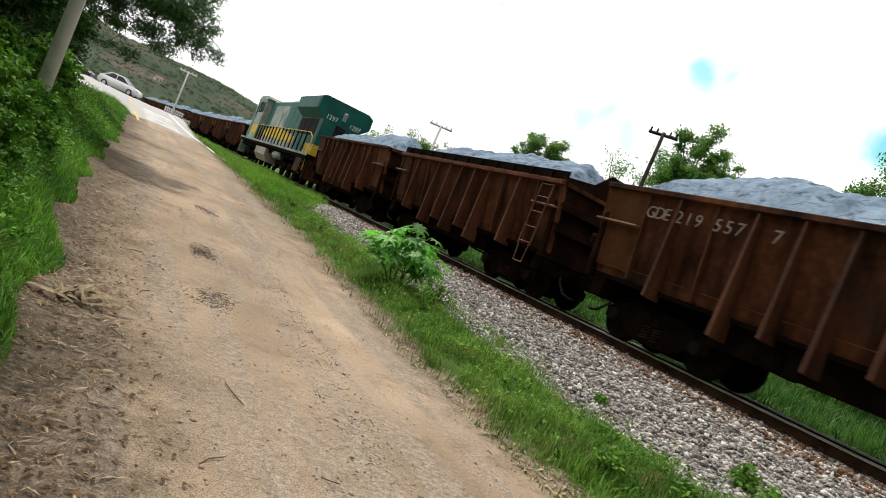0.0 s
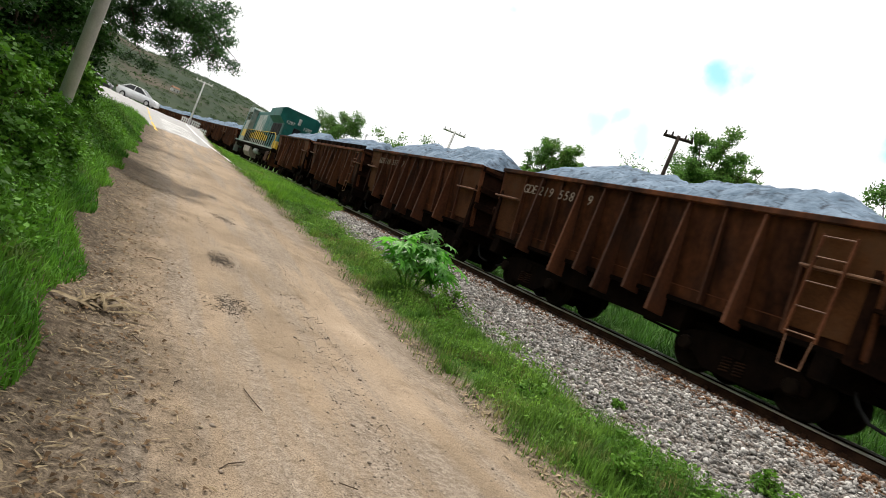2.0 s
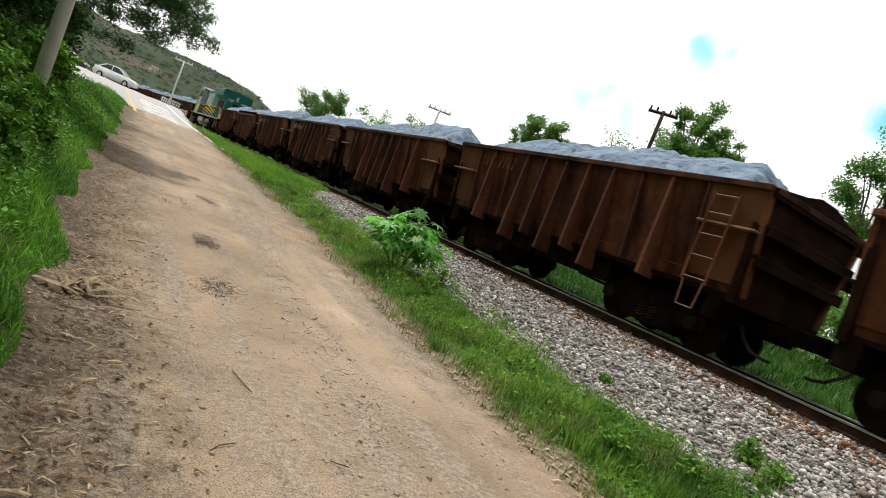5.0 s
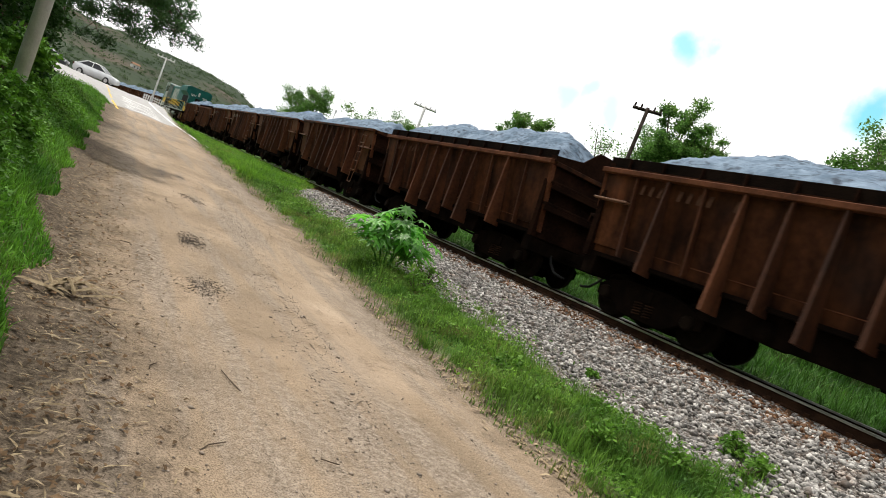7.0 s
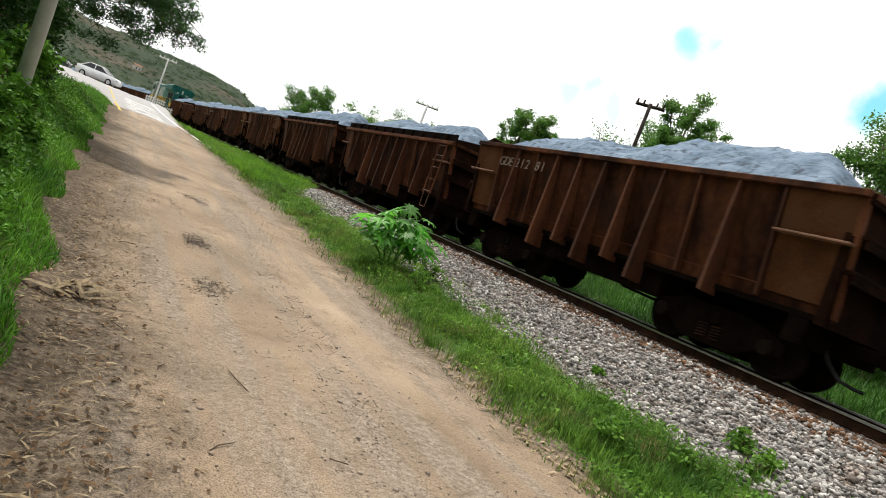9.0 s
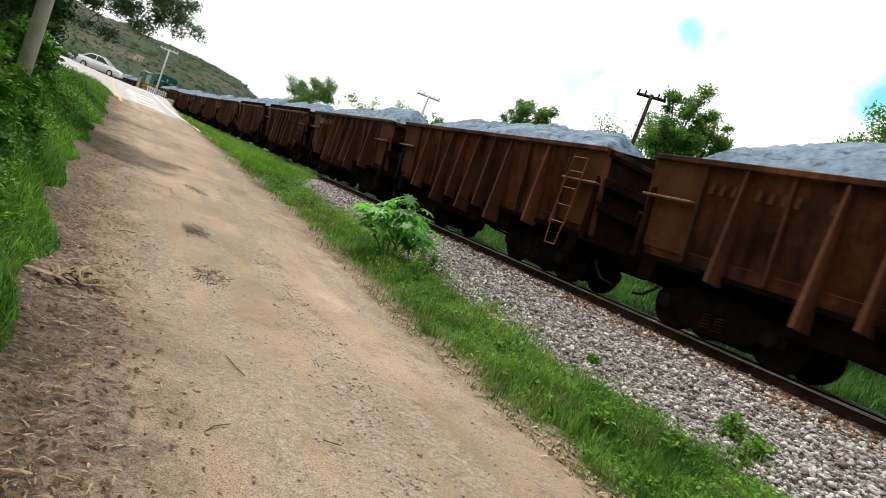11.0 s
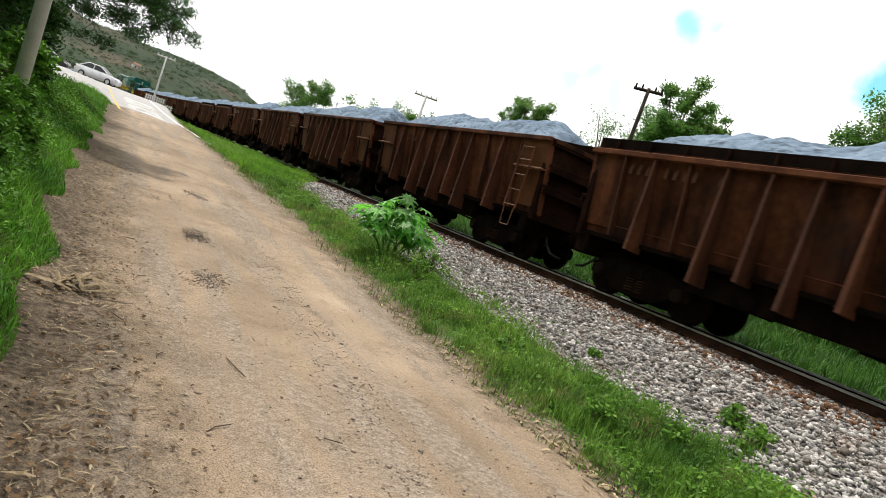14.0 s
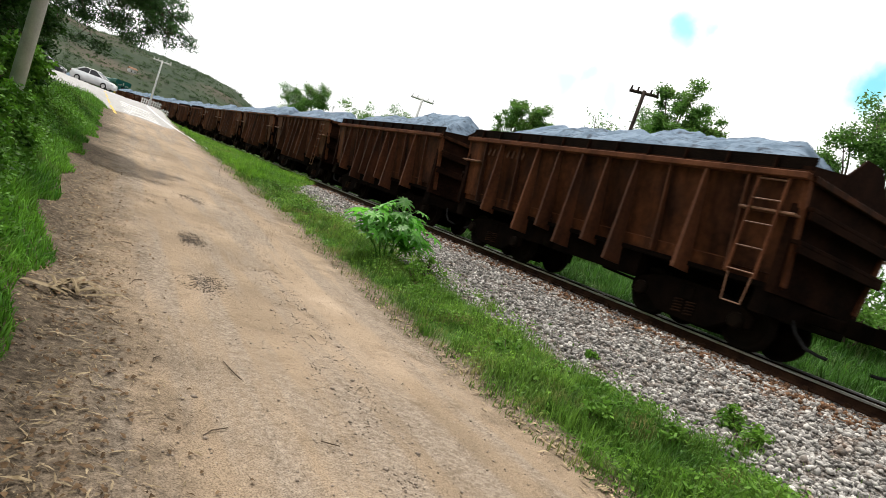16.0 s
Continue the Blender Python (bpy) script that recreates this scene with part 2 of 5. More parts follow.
LOCOGREY = mat("dirty_grey_locomotive_paint", (0.18, 0.20, 0.18), (0.36, 0.385, 0.35), 1.5, 20, 0.6, 0, 0.1, (0.05, 0.16, 0.14), 0.9, (0.5, 0.7))
LOCODUST = mat("dust_caked_tank", (0.28, 0.24, 0.21), (0.42, 0.37, 0.33), 1.5, 20, 0.8, 0, 0.2)
LOCOYELLOW = mat("dirty_yellow_locomotive_paint", (0.5, 0.31, 0.02), (0.68, 0.45, 0.03), 1.5, 20, 0.55, 0, 0.05, (0.25, 0.2, 0.10), 1.1, (0.5, 0.75))
DARKGLASS = mat("dark_window_glass", (0.01, 0.012, 0.014), (0.02, 0.022, 0.025), 2, 10, 0.08, 0, 0)
BLACK = mat("black_rubber", (0.012, 0.012, 0.012), (0.03, 0.03, 0.03), 4, 30, 0.8, 0, 0.1)
SILVER = mat("silver_car_paint", (0.66, 0.67, 0.68), (0.76, 0.77, 0.78), 2, 10, 0.25, 0.2, 0)
DARKPAINT = mat("dark_grey_car_paint", (0.03, 0.032, 0.036), (0.05, 0.052, 0.056), 2, 10, 0.25, 0.2, 0)
CHROME = mat("bare_metal", (0.5, 0.5, 0.5), (0.7, 0.7, 0.7), 4, 30, 0.3, 1.0, 0)
DARKSTONE = mat("dark_gravel", (0.07, 0.058, 0.048), (0.2, 0.165, 0.138), 8, 60, 0.9, 0, 0.3, island=0.5)
PEBBLE = mat("lane_pebble", (0.2, 0.16, 0.125), (0.4, 0.33, 0.27), 8, 60, 0.95, 0, 0.2, island=0.45)
DEADLEAF = mat("dead_leaf", (0.07, 0.042, 0.022), (0.2, 0.13, 0.075), 10, 40, 0.9, 0, 0.1, island=0.5)
HUSK = mat("dry_maize_husk", (0.19, 0.14, 0.08), (0.42, 0.33, 0.21), 10, 40, 0.9, 0, 0.1, island=0.3)
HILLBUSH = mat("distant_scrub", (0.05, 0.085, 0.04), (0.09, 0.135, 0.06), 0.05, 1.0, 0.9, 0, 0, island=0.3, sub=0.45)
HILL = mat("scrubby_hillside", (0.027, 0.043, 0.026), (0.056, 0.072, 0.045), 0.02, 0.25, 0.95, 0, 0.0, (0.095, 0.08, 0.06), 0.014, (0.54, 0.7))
RAW = mat("brown_earth_scar", (0.25, 0.14, 0.09), (0.34, 0.2, 0.13), 0.1, 2, 0.95, 0, 0)


# ---------------------------------------------------------------- mesh tools
def link(name, bm, material, parent=None, label="", smooth=False):
    me = bpy.data.meshes.new(name)
    bm.to_mesh(me)
    bm.free()
    return wrap(name, me, material, parent, label, smooth)


def wrap(name, me, material, parent=None, label="", smooth=False):
    for k in (material if isinstance(material, (list, tuple)) else (material,)):
        me.materials.append(k)
    if smooth:
        me.polygons.foreach_set("use_smooth", [True] * len(me.polygons))
    ob = new(name, me)
    if parent:
        ob.parent = parent
    return tagged(ob, label)


def part(name, bm, material, parent, label="", smooth=False):
    return link(name, bm, material, parent, label, smooth)


def share(ob, m, parent=None):
    """Another object on the same mesh."""
    o = new(ob.name.split(".")[0], ob.data)
    o.parent = parent or ob.parent
    o.matrix_basis = m
    return o


def hexa(bm, pts):
    """A block from its eight corners: bottom four, top four."""
    v = [bm.verts.new(p) for p in pts]
    for f in ((0, 3, 2, 1), (4, 5, 6, 7), (0, 1, 5, 4), (1, 2, 6, 5), (2, 3, 7, 6), (3, 0, 4, 7)):
        bm.faces.new([v[i] for i in f])


def box(bm, x0, x1, y0, y1, z0, z1):
    hexa(bm, [(x0, y0, z0), (x1, y0, z0), (x1, y1, z0), (x0, y1, z0), (x0, y0, z1), (x1, y0, z1), (x1, y1, z1), (x0, y1, z1)])


def boxes(*rows, bev=0.0):
    bm = bmesh.new()
    for r in rows:
        box(bm, *r)
    if bev:
        bmesh.ops.bevel(bm, geom=bm.edges[:], offset=bev, segments=1, affect="EDGES")
    return bm


def tube(bm, a, b, r0, r1=None, n=8):
    a, b = Vector(a), Vector(b)
    r1 = r0 if r1 is None else r1
    q = (b - a).to_track_quat("Z", "Y")
    ring = [[bm.verts.new(p + q @ Vector((r * math.cos(2 * math.pi * i / n), r * math.sin(2 * math.pi * i / n), 0))) for i in range(n)] for p, r in ((a, r0), (b, r1))]
    for i in range(n):
        bm.faces.new((ring[0][i], ring[0][(i + 1) % n], ring[1][(i + 1) % n], ring[1][i]))
    bm.faces.new(ring[0][::-1])
    bm.faces.new(ring[1])


def tubes(*rows, n=8):
    bm = bmesh.new()
    for r in rows:
        tube(bm, *r, n=n)
    return bm


def chain(bm, pts, r, n=6):
    for a, b in zip(pts, pts[1:]):
        tube(bm, a, b, r, n=n)


def lathe(prof, n=20, axis="x"):
    """A turned shape: profile of (along, radius) round the axis."""
    bm = bmesh.new()
    rings = []
    for h, r in prof:
        ring = []
        for i in range(n):
            c, s = r * math.cos(2 * math.pi * i / n), r * math.sin(2 * math.pi * i / n)
            ring.append(bm.verts.new((h, c, s) if axis == "x" else (c, s, h)))
        rings.append(ring)
    for a, b in zip(rings, rings[1:]):
        for i in range(n):
            bm.faces.new((a[i], a[(i + 1) % n], b[(i + 1) % n], b[i]))
    bm.faces.new(rings[0])
    bm.faces.new(rings[-1][::-1])
    bmesh.ops.recalc_face_normals(bm, faces=bm.faces[:])
    return bm


def prism(pts, axis, a, b):
    """A flat outline pushed through from a to b along an axis; pts are the two other coordinates."""
    bm = bmesh.new()
    def at(p, h):
        return {"x": (h, p[0], p[1]), "y": (p[0], h, p[1]), "z": (p[0], p[1], h)}[axis]
    lo, hi = [bm.verts.new(at(p, a)) for p in pts], [bm.verts.new(at(p, b)) for p in pts]
    bm.faces.new(lo)
    bm.faces.new(hi)
    for i in range(len(pts)):
        bm.faces.new((lo[i], lo[(i + 1) % len(pts)], hi[(i + 1) % len(pts)], hi[i]))
    bmesh.ops.recalc_face_normals(bm, faces=bm.faces[:])
    return bm


def lettering(name, text, size, m, material, parent, label="", spread=1.0):
    cu = bpy.data.curves.new(name, "FONT")
    cu.body, cu.size, cu.extrude, cu.space_character = text, size, 0.004, spread
    tmp = bpy.data.objects.new(name, cu)
    scene.collection.objects.link(tmp)
    me = bpy.data.meshes.new_from_object(tmp.evaluated_get(bpy.context.evaluated_depsgraph_get()))
    bpy.data.objects.remove(tmp)
    bpy.data.curves.remove(cu)
    ob = wrap(name, me, material, parent, label)
    ob.matrix_basis = m
    return ob


def soup(name, verts, faces, material, parent=None, label="", smooth=False):
    me = bpy.data.meshes.new(name)
    me.from_pydata(verts, [], faces)
    return wrap(name, me, material, parent, label, smooth)


def arrays(name, V, Fq, material, parent=None, label="", smooth=False):
    """A mesh from numpy arrays: V (n,3) and Fq (m,k) with k corners a face."""
    me = bpy.data.meshes.new(name)
    k = Fq.shape[1]
    me.vertices.add(len(V))
    me.vertices.foreach_set("co", V.astype(np.float32).ravel())
    me.loops.add(Fq.size)
    me.loops.foreach_set("vertex_index", Fq.astype(np.int32).ravel())
    me.polygons.add(len(Fq))
    me.polygons.foreach_set("loop_start", np.arange(0, Fq.size, k, dtype=np.int32))
    me.update(calc_edges=True)
    return wrap(name, me, material, parent, label, smooth)


rng = np.random.default_rng(5)

# ---------------------------------------------------------------- the lie of the land
RAIL_TOP = 1.05
TRACK_X = 9.53
CURVE_Y, CURVE_R = 60.0, 540.0


def track(s):
    """Place and heading (degrees to the left) on the track's centre line at the distance s along it."""
    if s < CURVE_Y:
        return TRACK_X, s, 0.0
    a = (s - CURVE_Y) / CURVE_R
    return TRACK_X - CURVE_R * (1 - math.cos(a)), CURVE_Y + CURVE_R * math.sin(a), math.degrees(a)


def track_x(y):
    d = np.clip(np.asarray(y, float) - CURVE_Y, 0, CURVE_R * 0.9)
    return TRACK_X - (CURVE_R - np.sqrt(CURVE_R**2 - d**2))


def road_z(y):
    return np.interp(y, [-40, 0, 6, 14, 36, 42, 50, 58, 72, 100, 400], [-0.2, 0.0, 0.02, 0.30, 0.97, 1.15, 1.5, 2.0, 2.2, 2.0, 1.2])


def wob(x, y, f, seed=0.0):
    return np.sin(x * f * 1.7 + 1.3 * np.sin(y * f + seed)) * np.cos(y * f * 1.3 + 0.7 * np.sin(x * f * 0.9 + seed))


def ground_z(x, y):
    x, y = np.asarray(x, float), np.asarray(y, float)
    rz = road_z(y)
    tx = track_x(y)
    bed = RAIL_TOP - 0.22
    u = x - tx
    # from the road's edge over the grass strip and up the ballast shoulder
    edge, toe, top = 3.75, tx - 4.1, tx - 1.45
    toe = np.maximum(toe, edge + 0.3)
    toe_z = np.maximum(np.minimum(rz + 0.22, bed - 0.05), np.minimum(rz, bed))
    z = np.where(x < edge, rz, 0)
    k1 = np.clip((x - edge) / (toe - edge), 0, 1)
    k2 = np.clip((x - toe) / np.maximum(top - toe, 0.2), 0, 1)
    z = np.where(x >= edge, rz + (toe_z - rz) * k1 + (bed - toe_z) * k2, z)
    z = np.where(u > 1.5, bed - np.clip((u - 1.5) / 1.5, 0, 1) * 0.3 + np.clip((u - 3.2) / 7, 0, 1) * 1.15 - np.clip((u - 20) / 60, 0, 1) * 2.0, z)
    # left bank
    bank = np.clip(-0.05 - x, 0, 1.2) * 0.28 + np.clip(-1.25 - x, 0, 6) * 0.12
    z = z + np.where(x < 0, bank * np.clip((64 - y) / 14, 0, 1), 0)
    rough = 0.025 * wob(x, y, 1.1) + 0.012 * wob(x, y, 3.7, 2.0)
    ruts = -0.03 * np.exp(-((x - 1.05) / 0.25) ** 2) - 0.03 * np.exp(-((x - 2.65) / 0.25) ** 2)
    z = z + np.where((x > 0) & (x < edge), rough * 0.6 + ruts, np.where(np.abs(u) < 2.6, 0, rough * 1.6))
    return z


def ground_material():
    """Dirt, soil, turf, ballast bed and paving, laid by the zones stored on the ground and broken up by noise."""
    m = bpy.data.materials.new("ground_surface")
    m.use_nodes = True
    n, l = m.node_tree.nodes, m.node_tree.links
    p = n["Principled BSDF"]
    p.inputs["Roughness"].default_value = 0.95
    p.inputs["Specular IOR Level"].default_value = 0.2
    co = n.new("ShaderNodeTexCoord").outputs["Object"]

    def noise_of(scale, stretch=(1, 1, 1), detail=6.0, rough=0.55):
        mpn = n.new("ShaderNodeMapping")
        mpn.inputs["Scale"].default_value = stretch
        l.new(co, mpn.inputs["Vector"])
        t = n.new("ShaderNodeTexNoise")
        t.inputs["Scale"].default_value, t.inputs["Detail"].default_value, t.inputs["Roughness"].default_value = scale, detail, rough
        l.new(mpn.outputs[0], t.inputs["Vector"])
        return t.outputs["Fac"]

    def ramp_of(fac, *stops):
        r = n.new("ShaderNodeValToRGB")
        e = r.color_ramp.elements
        while len(e) < len(stops):
            e.new(0.5)
        for k, (pos, c) in zip(e, stops):
            k.position, k.color = pos, (*c, 1)
        l.new(fac, r.inputs["Fac"])
        return r.outputs["Color"]

    def mix(fac, a, b, how="MIX"):
        x = n.new("ShaderNodeMixRGB")
        x.blend_type = how
        for sock, v in zip(x.inputs, (fac, a, b)):
            if isinstance(v, float):
                sock.default_value = v
            else:
                l.new(v, sock)
        return x.outputs["Color"]

    def mask(name, width=0.12, scale=3.0, amount=0.9):
        at = n.new("ShaderNodeAttribute")
        at.attribute_name = name
        ns = noise_of(scale, detail=8.0, rough=0.65)
        k = n.new("ShaderNodeMath")
        k.operation = "MULTIPLY_ADD"
        l.new(ns, k.inputs[0])
        k.inputs[1].default_value = amount
        l.new(at.outputs["Fac"], k.inputs[2])
        r = n.new("ShaderNodeMapRange")
        r.inputs["From Min"].default_value, r.inputs["From Max"].default_value = 0.5 + amount / 2 - width, 0.5 + amount / 2 + width
        l.new(k.outputs[0], r.inputs["Value"])
        return r.outputs[0]

    big, mid, fine, grit = noise_of(0.45), noise_of(2.3), noise_of(22.0), noise_of(95.0, detail=3.0)
    lane = noise_of(1.0, (2.6, 0.22, 1))
    dirt = ramp_of(big, (0.3, (0.215, 0.163, 0.112)), (0.5, (0.35, 0.262, 0.18)), (0.7, (0.48, 0.37, 0.27)))
    dirt = mix(ramp_of(lane, (0.44, (0, 0, 0)), (0.58, (0.85, 0.85, 0.85))), dirt, ramp_of(fine, (0.35, (0.21, 0.165, 0.125)), (0.65, (0.38, 0.315, 0.25))))
    dirt = mix(ramp_of(mid, (0.55, (0, 0, 0)), (0.72, (0.6, 0.6, 0.6))), dirt, ramp_of(fine, (0.3, (0.135, 0.098, 0.062)), (0.7, (0.262, 0.192, 0.125))))
    dirt = mix(0.85, dirt, ramp_of(grit, (0.3, (0.35, 0.33, 0.3)), (0.5, (0.95, 0.95, 0.95)), (0.72, (1.4, 1.38, 1.35))), "MULTIPLY")
    soil = ramp_of(fine, (0.3, (0.055, 0.041, 0.028)), (0.52, (0.14, 0.105, 0.072)), (0.72, (0.29, 0.225, 0.16)))
    soil = mix(0.6, soil, ramp_of(grit, (0.35, (0.3, 0.3, 0.3)), (0.65, (1.3, 1.3, 1.25))), "MULTIPLY")
    turf = ramp_of(fine, (0.3, (0.02, 0.05, 0.006)), (0.6, (0.06, 0.14, 0.014)), (0.85, (0.10, 0.16, 0.03)))
    bed = ramp_of(noise_of(30.0, detail=2.0), (0.35, (0.03, 0.025, 0.022)), (0.52, (0.17, 0.145, 0.125)), (0.7, (0.42, 0.40, 0.38)))
    rust = ramp_of(fine, (0.3, (0.07, 0.032, 0.016)), (0.7, (0.23, 0.12, 0.065)))
    pave = ramp_of(mid, (0.3, (0.32, 0.31, 0.30)), (0.7, (0.46, 0.45, 0.44)))
    col = mix(mask("soil"), turf, soil)
    col = mix(mask("dirt", 0.3, 2.2, 1.5), col, dirt)
    col = mix(mask("gravel"), col, bed)
    col = mix(mask("rusty", 0.3), col, rust)
    col = mix(mask("paved", 0.1, 1.2), col, pave)
    l.new(col, p.inputs["Base Color"])
    bp = n.new("ShaderNodeBump")
    bp.inputs["Strength"].default_value, bp.inputs["Distance"].default_value = 0.7, 0.03
    h = n.new("ShaderNodeMath")
    h.operation = "MULTIPLY_ADD"
    l.new(grit, h.inputs[0])
    h.inputs[1].default_value = 0.45
    l.new(fine, h.inputs[2])
    l.new(h.outputs[0], bp.inputs["Height"])
    l.new(bp.outputs[0], p.inputs["Normal"])
    return m


def build_ground():
    xs = np.unique(np.concatenate([np.linspace(-1500, -60, 8), np.linspace(-60, -6, 19), np.linspace(-6, 16, 89), np.linspace(16, 60, 23), np.linspace(60, 1500, 9)]).round(3))
    ys = np.unique(np.concatenate([np.linspace(-1200, -40, 8), np.linspace(-40, 0, 21), np.linspace(0, 40, 121), np.linspace(40, 140, 61), np.linspace(140, 1800, 14)]).round(3))
    X, Y = np.meshgrid(xs, ys)
    Z = ground_z(X, Y)
    V = np.stack([X, Y, Z], -1).reshape(-1, 3)
    nx = len(xs)
    i, j = np.meshgrid(np.arange(nx - 1), np.arange(len(ys) - 1))
    a = (j * nx + i).ravel()
    Fq = np.stack([a, a + 1, a + nx + 1, a + nx], -1)
    ob = arrays("ground", V, Fq, ground_material(), smooth=True)
    x, y = V[:, 0], V[:, 1]
    u = x - track_x(y)
    near = (y > -60) & (y < 200)

    def inside(v, a, b, soft):
        """0.5 at the two limits, rising inwards."""
        return np.clip(0.5 + np.minimum(v - a, b - v) / soft, 0, 1)

    zones = {"dirt": inside(x, 0.36, 3.8, 1.5) * near, "soil": inside(x, -0.75, 4.15, 1.0) * (y < 46) * near,
             "gravel": inside(u, np.where(y < 21, -4.05, np.interp(y, [21, 26], [-4.05, -1.5])), 1.9, 0.9) * near, "rusty": inside(u, -1.85, 1.3, 1.1) * 1.0 * near,
             "paved": inside(y, 39, 95, 8) * inside(x, -14, np.minimum(3.7, track_x(y) - 4.2), 0.8)}
    for k, v in zones.items():
        at = ob.data.attributes.new(k, "FLOAT", "POINT")
        at.data.foreach_set("value", v.astype(np.float32))
    return tagged(ob, "dirt lane, grassy verges and ballast shoulder", "ground", kind="structure")


build_ground()


def leaves(name, centres, size, material, parent=None, label="", up=0.3, long=2.0):
    """Pointed leaves, two triangles each, at the given places."""
    n = len(centres)
    d = rng.normal(size=(n, 3))
    d[:, 2] = d[:, 2] * 0.6 - 0.25
    d /= np.linalg.norm(d, axis=1, keepdims=True)
    w = np.cross(d, rng.normal(size=(n, 3)) + (0, 0, up * 4))
    w /= np.linalg.norm(w, axis=1, keepdims=True) + 1e-9
    s = (size * rng.uniform(0.6, 1.4, n))[:, None]
    V = np.stack([centres - d * s * 0.5, centres + w * s * 0.5 / long, centres + d * s * 0.5, centres - w * s * 0.5 / long], 1).reshape(-1, 3)
    Fq = np.arange(n * 4).reshape(-1, 4)
    return arrays(name, V, Fq, material, parent, label)


def clump_points(n, clumps, spread):
    """Leaf places in uneven clumps: rows of centre and radius."""
    c = np.array(clumps, float)
    w = c[:, 3] ** 2
    k = rng.choice(len(c), n, p=w / w.sum())
    d = rng.normal(size=(n, 3))
    d /= np.linalg.norm(d, axis=1, keepdims=True)
    r = rng.uniform(0.1, 1.0, n) ** 0.6 * rng.uniform(0.6, 1.35, n)
    return c[k, :3] + d * (r * c[k, 3])[:, None] * (1, 1, spread)


def tree(x, y, h, crown, n, size, label, seed, material=DARKLEAF, lean=(0, 0), trunk=0.5, flat=0.8, top=""):
    """A tapered trunk that forks into limbs, each ending in clumps of leaves."""
    r = random.Random(seed)
    z = float(ground_z(x, y))
    root = new("tree")
    root.location = (x, y, z - 0.05)
    bm = bmesh.new()
    fork = h * trunk
    base_r = 0.016 * h + 0.03
    p0, p1 = Vector((0, 0, -0.2)), Vector((lean[0] * 0.4, lean[1] * 0.4, fork * 0.55))
    p2 = Vector((lean[0] * 0.7, lean[1] * 0.7, fork))
    tube(bm, p0, p1, base_r, base_r * 0.75)
    tube(bm, p1, p2, base_r * 0.75, base_r * 0.6)
    part("trunk", bm, BARK, root, smooth=True)
    bm = bmesh.new()
    clumps = []
    for i in range(14):
        a = i * 2.4 + r.uniform(-0.4, 0.4)
        up = r.uniform(0.05, 1.0)
        reach = crown * r.uniform(0.55, 0.95) * math.sqrt(max(0.1, 1.05 - (up * 1.3 - 0.45) ** 2))
        mid = p2 + Vector((math.cos(a) * reach * 0.5, math.sin(a) * reach * 0.5, (h - fork) * up * 0.5))
        end = p2 + Vector((math.cos(a) * reach + lean[0] * 0.3, math.sin(a) * reach + lean[1] * 0.3, (h - fork) * up * 0.85))
        start = p1.lerp(p2, r.uniform(0.5, 1.0))
        tube(bm, start, mid, base_r * 0.35, base_r * 0.2, n=5)
        tube(bm, mid, end, base_r * 0.2, base_r * 0.07, n=5)
        for _ in range(4):
            q = mid.lerp(end, r.uniform(0.3, 1.15)) + Vector([r.gauss(0, crown * 0.14) for _ in range(3)])
            tube(bm, mid.lerp(end, 0.6), q, base_r * 0.08, base_r * 0.03, n=4)
            clumps.append((*q, crown * r.uniform(0.18, 0.36)))
    part("branchwork", bm, BARK, root, smooth=True)
    leaves("crown", clump_points(n, clumps, flat), size, material, root)
    return tagged(root, label, "tree")


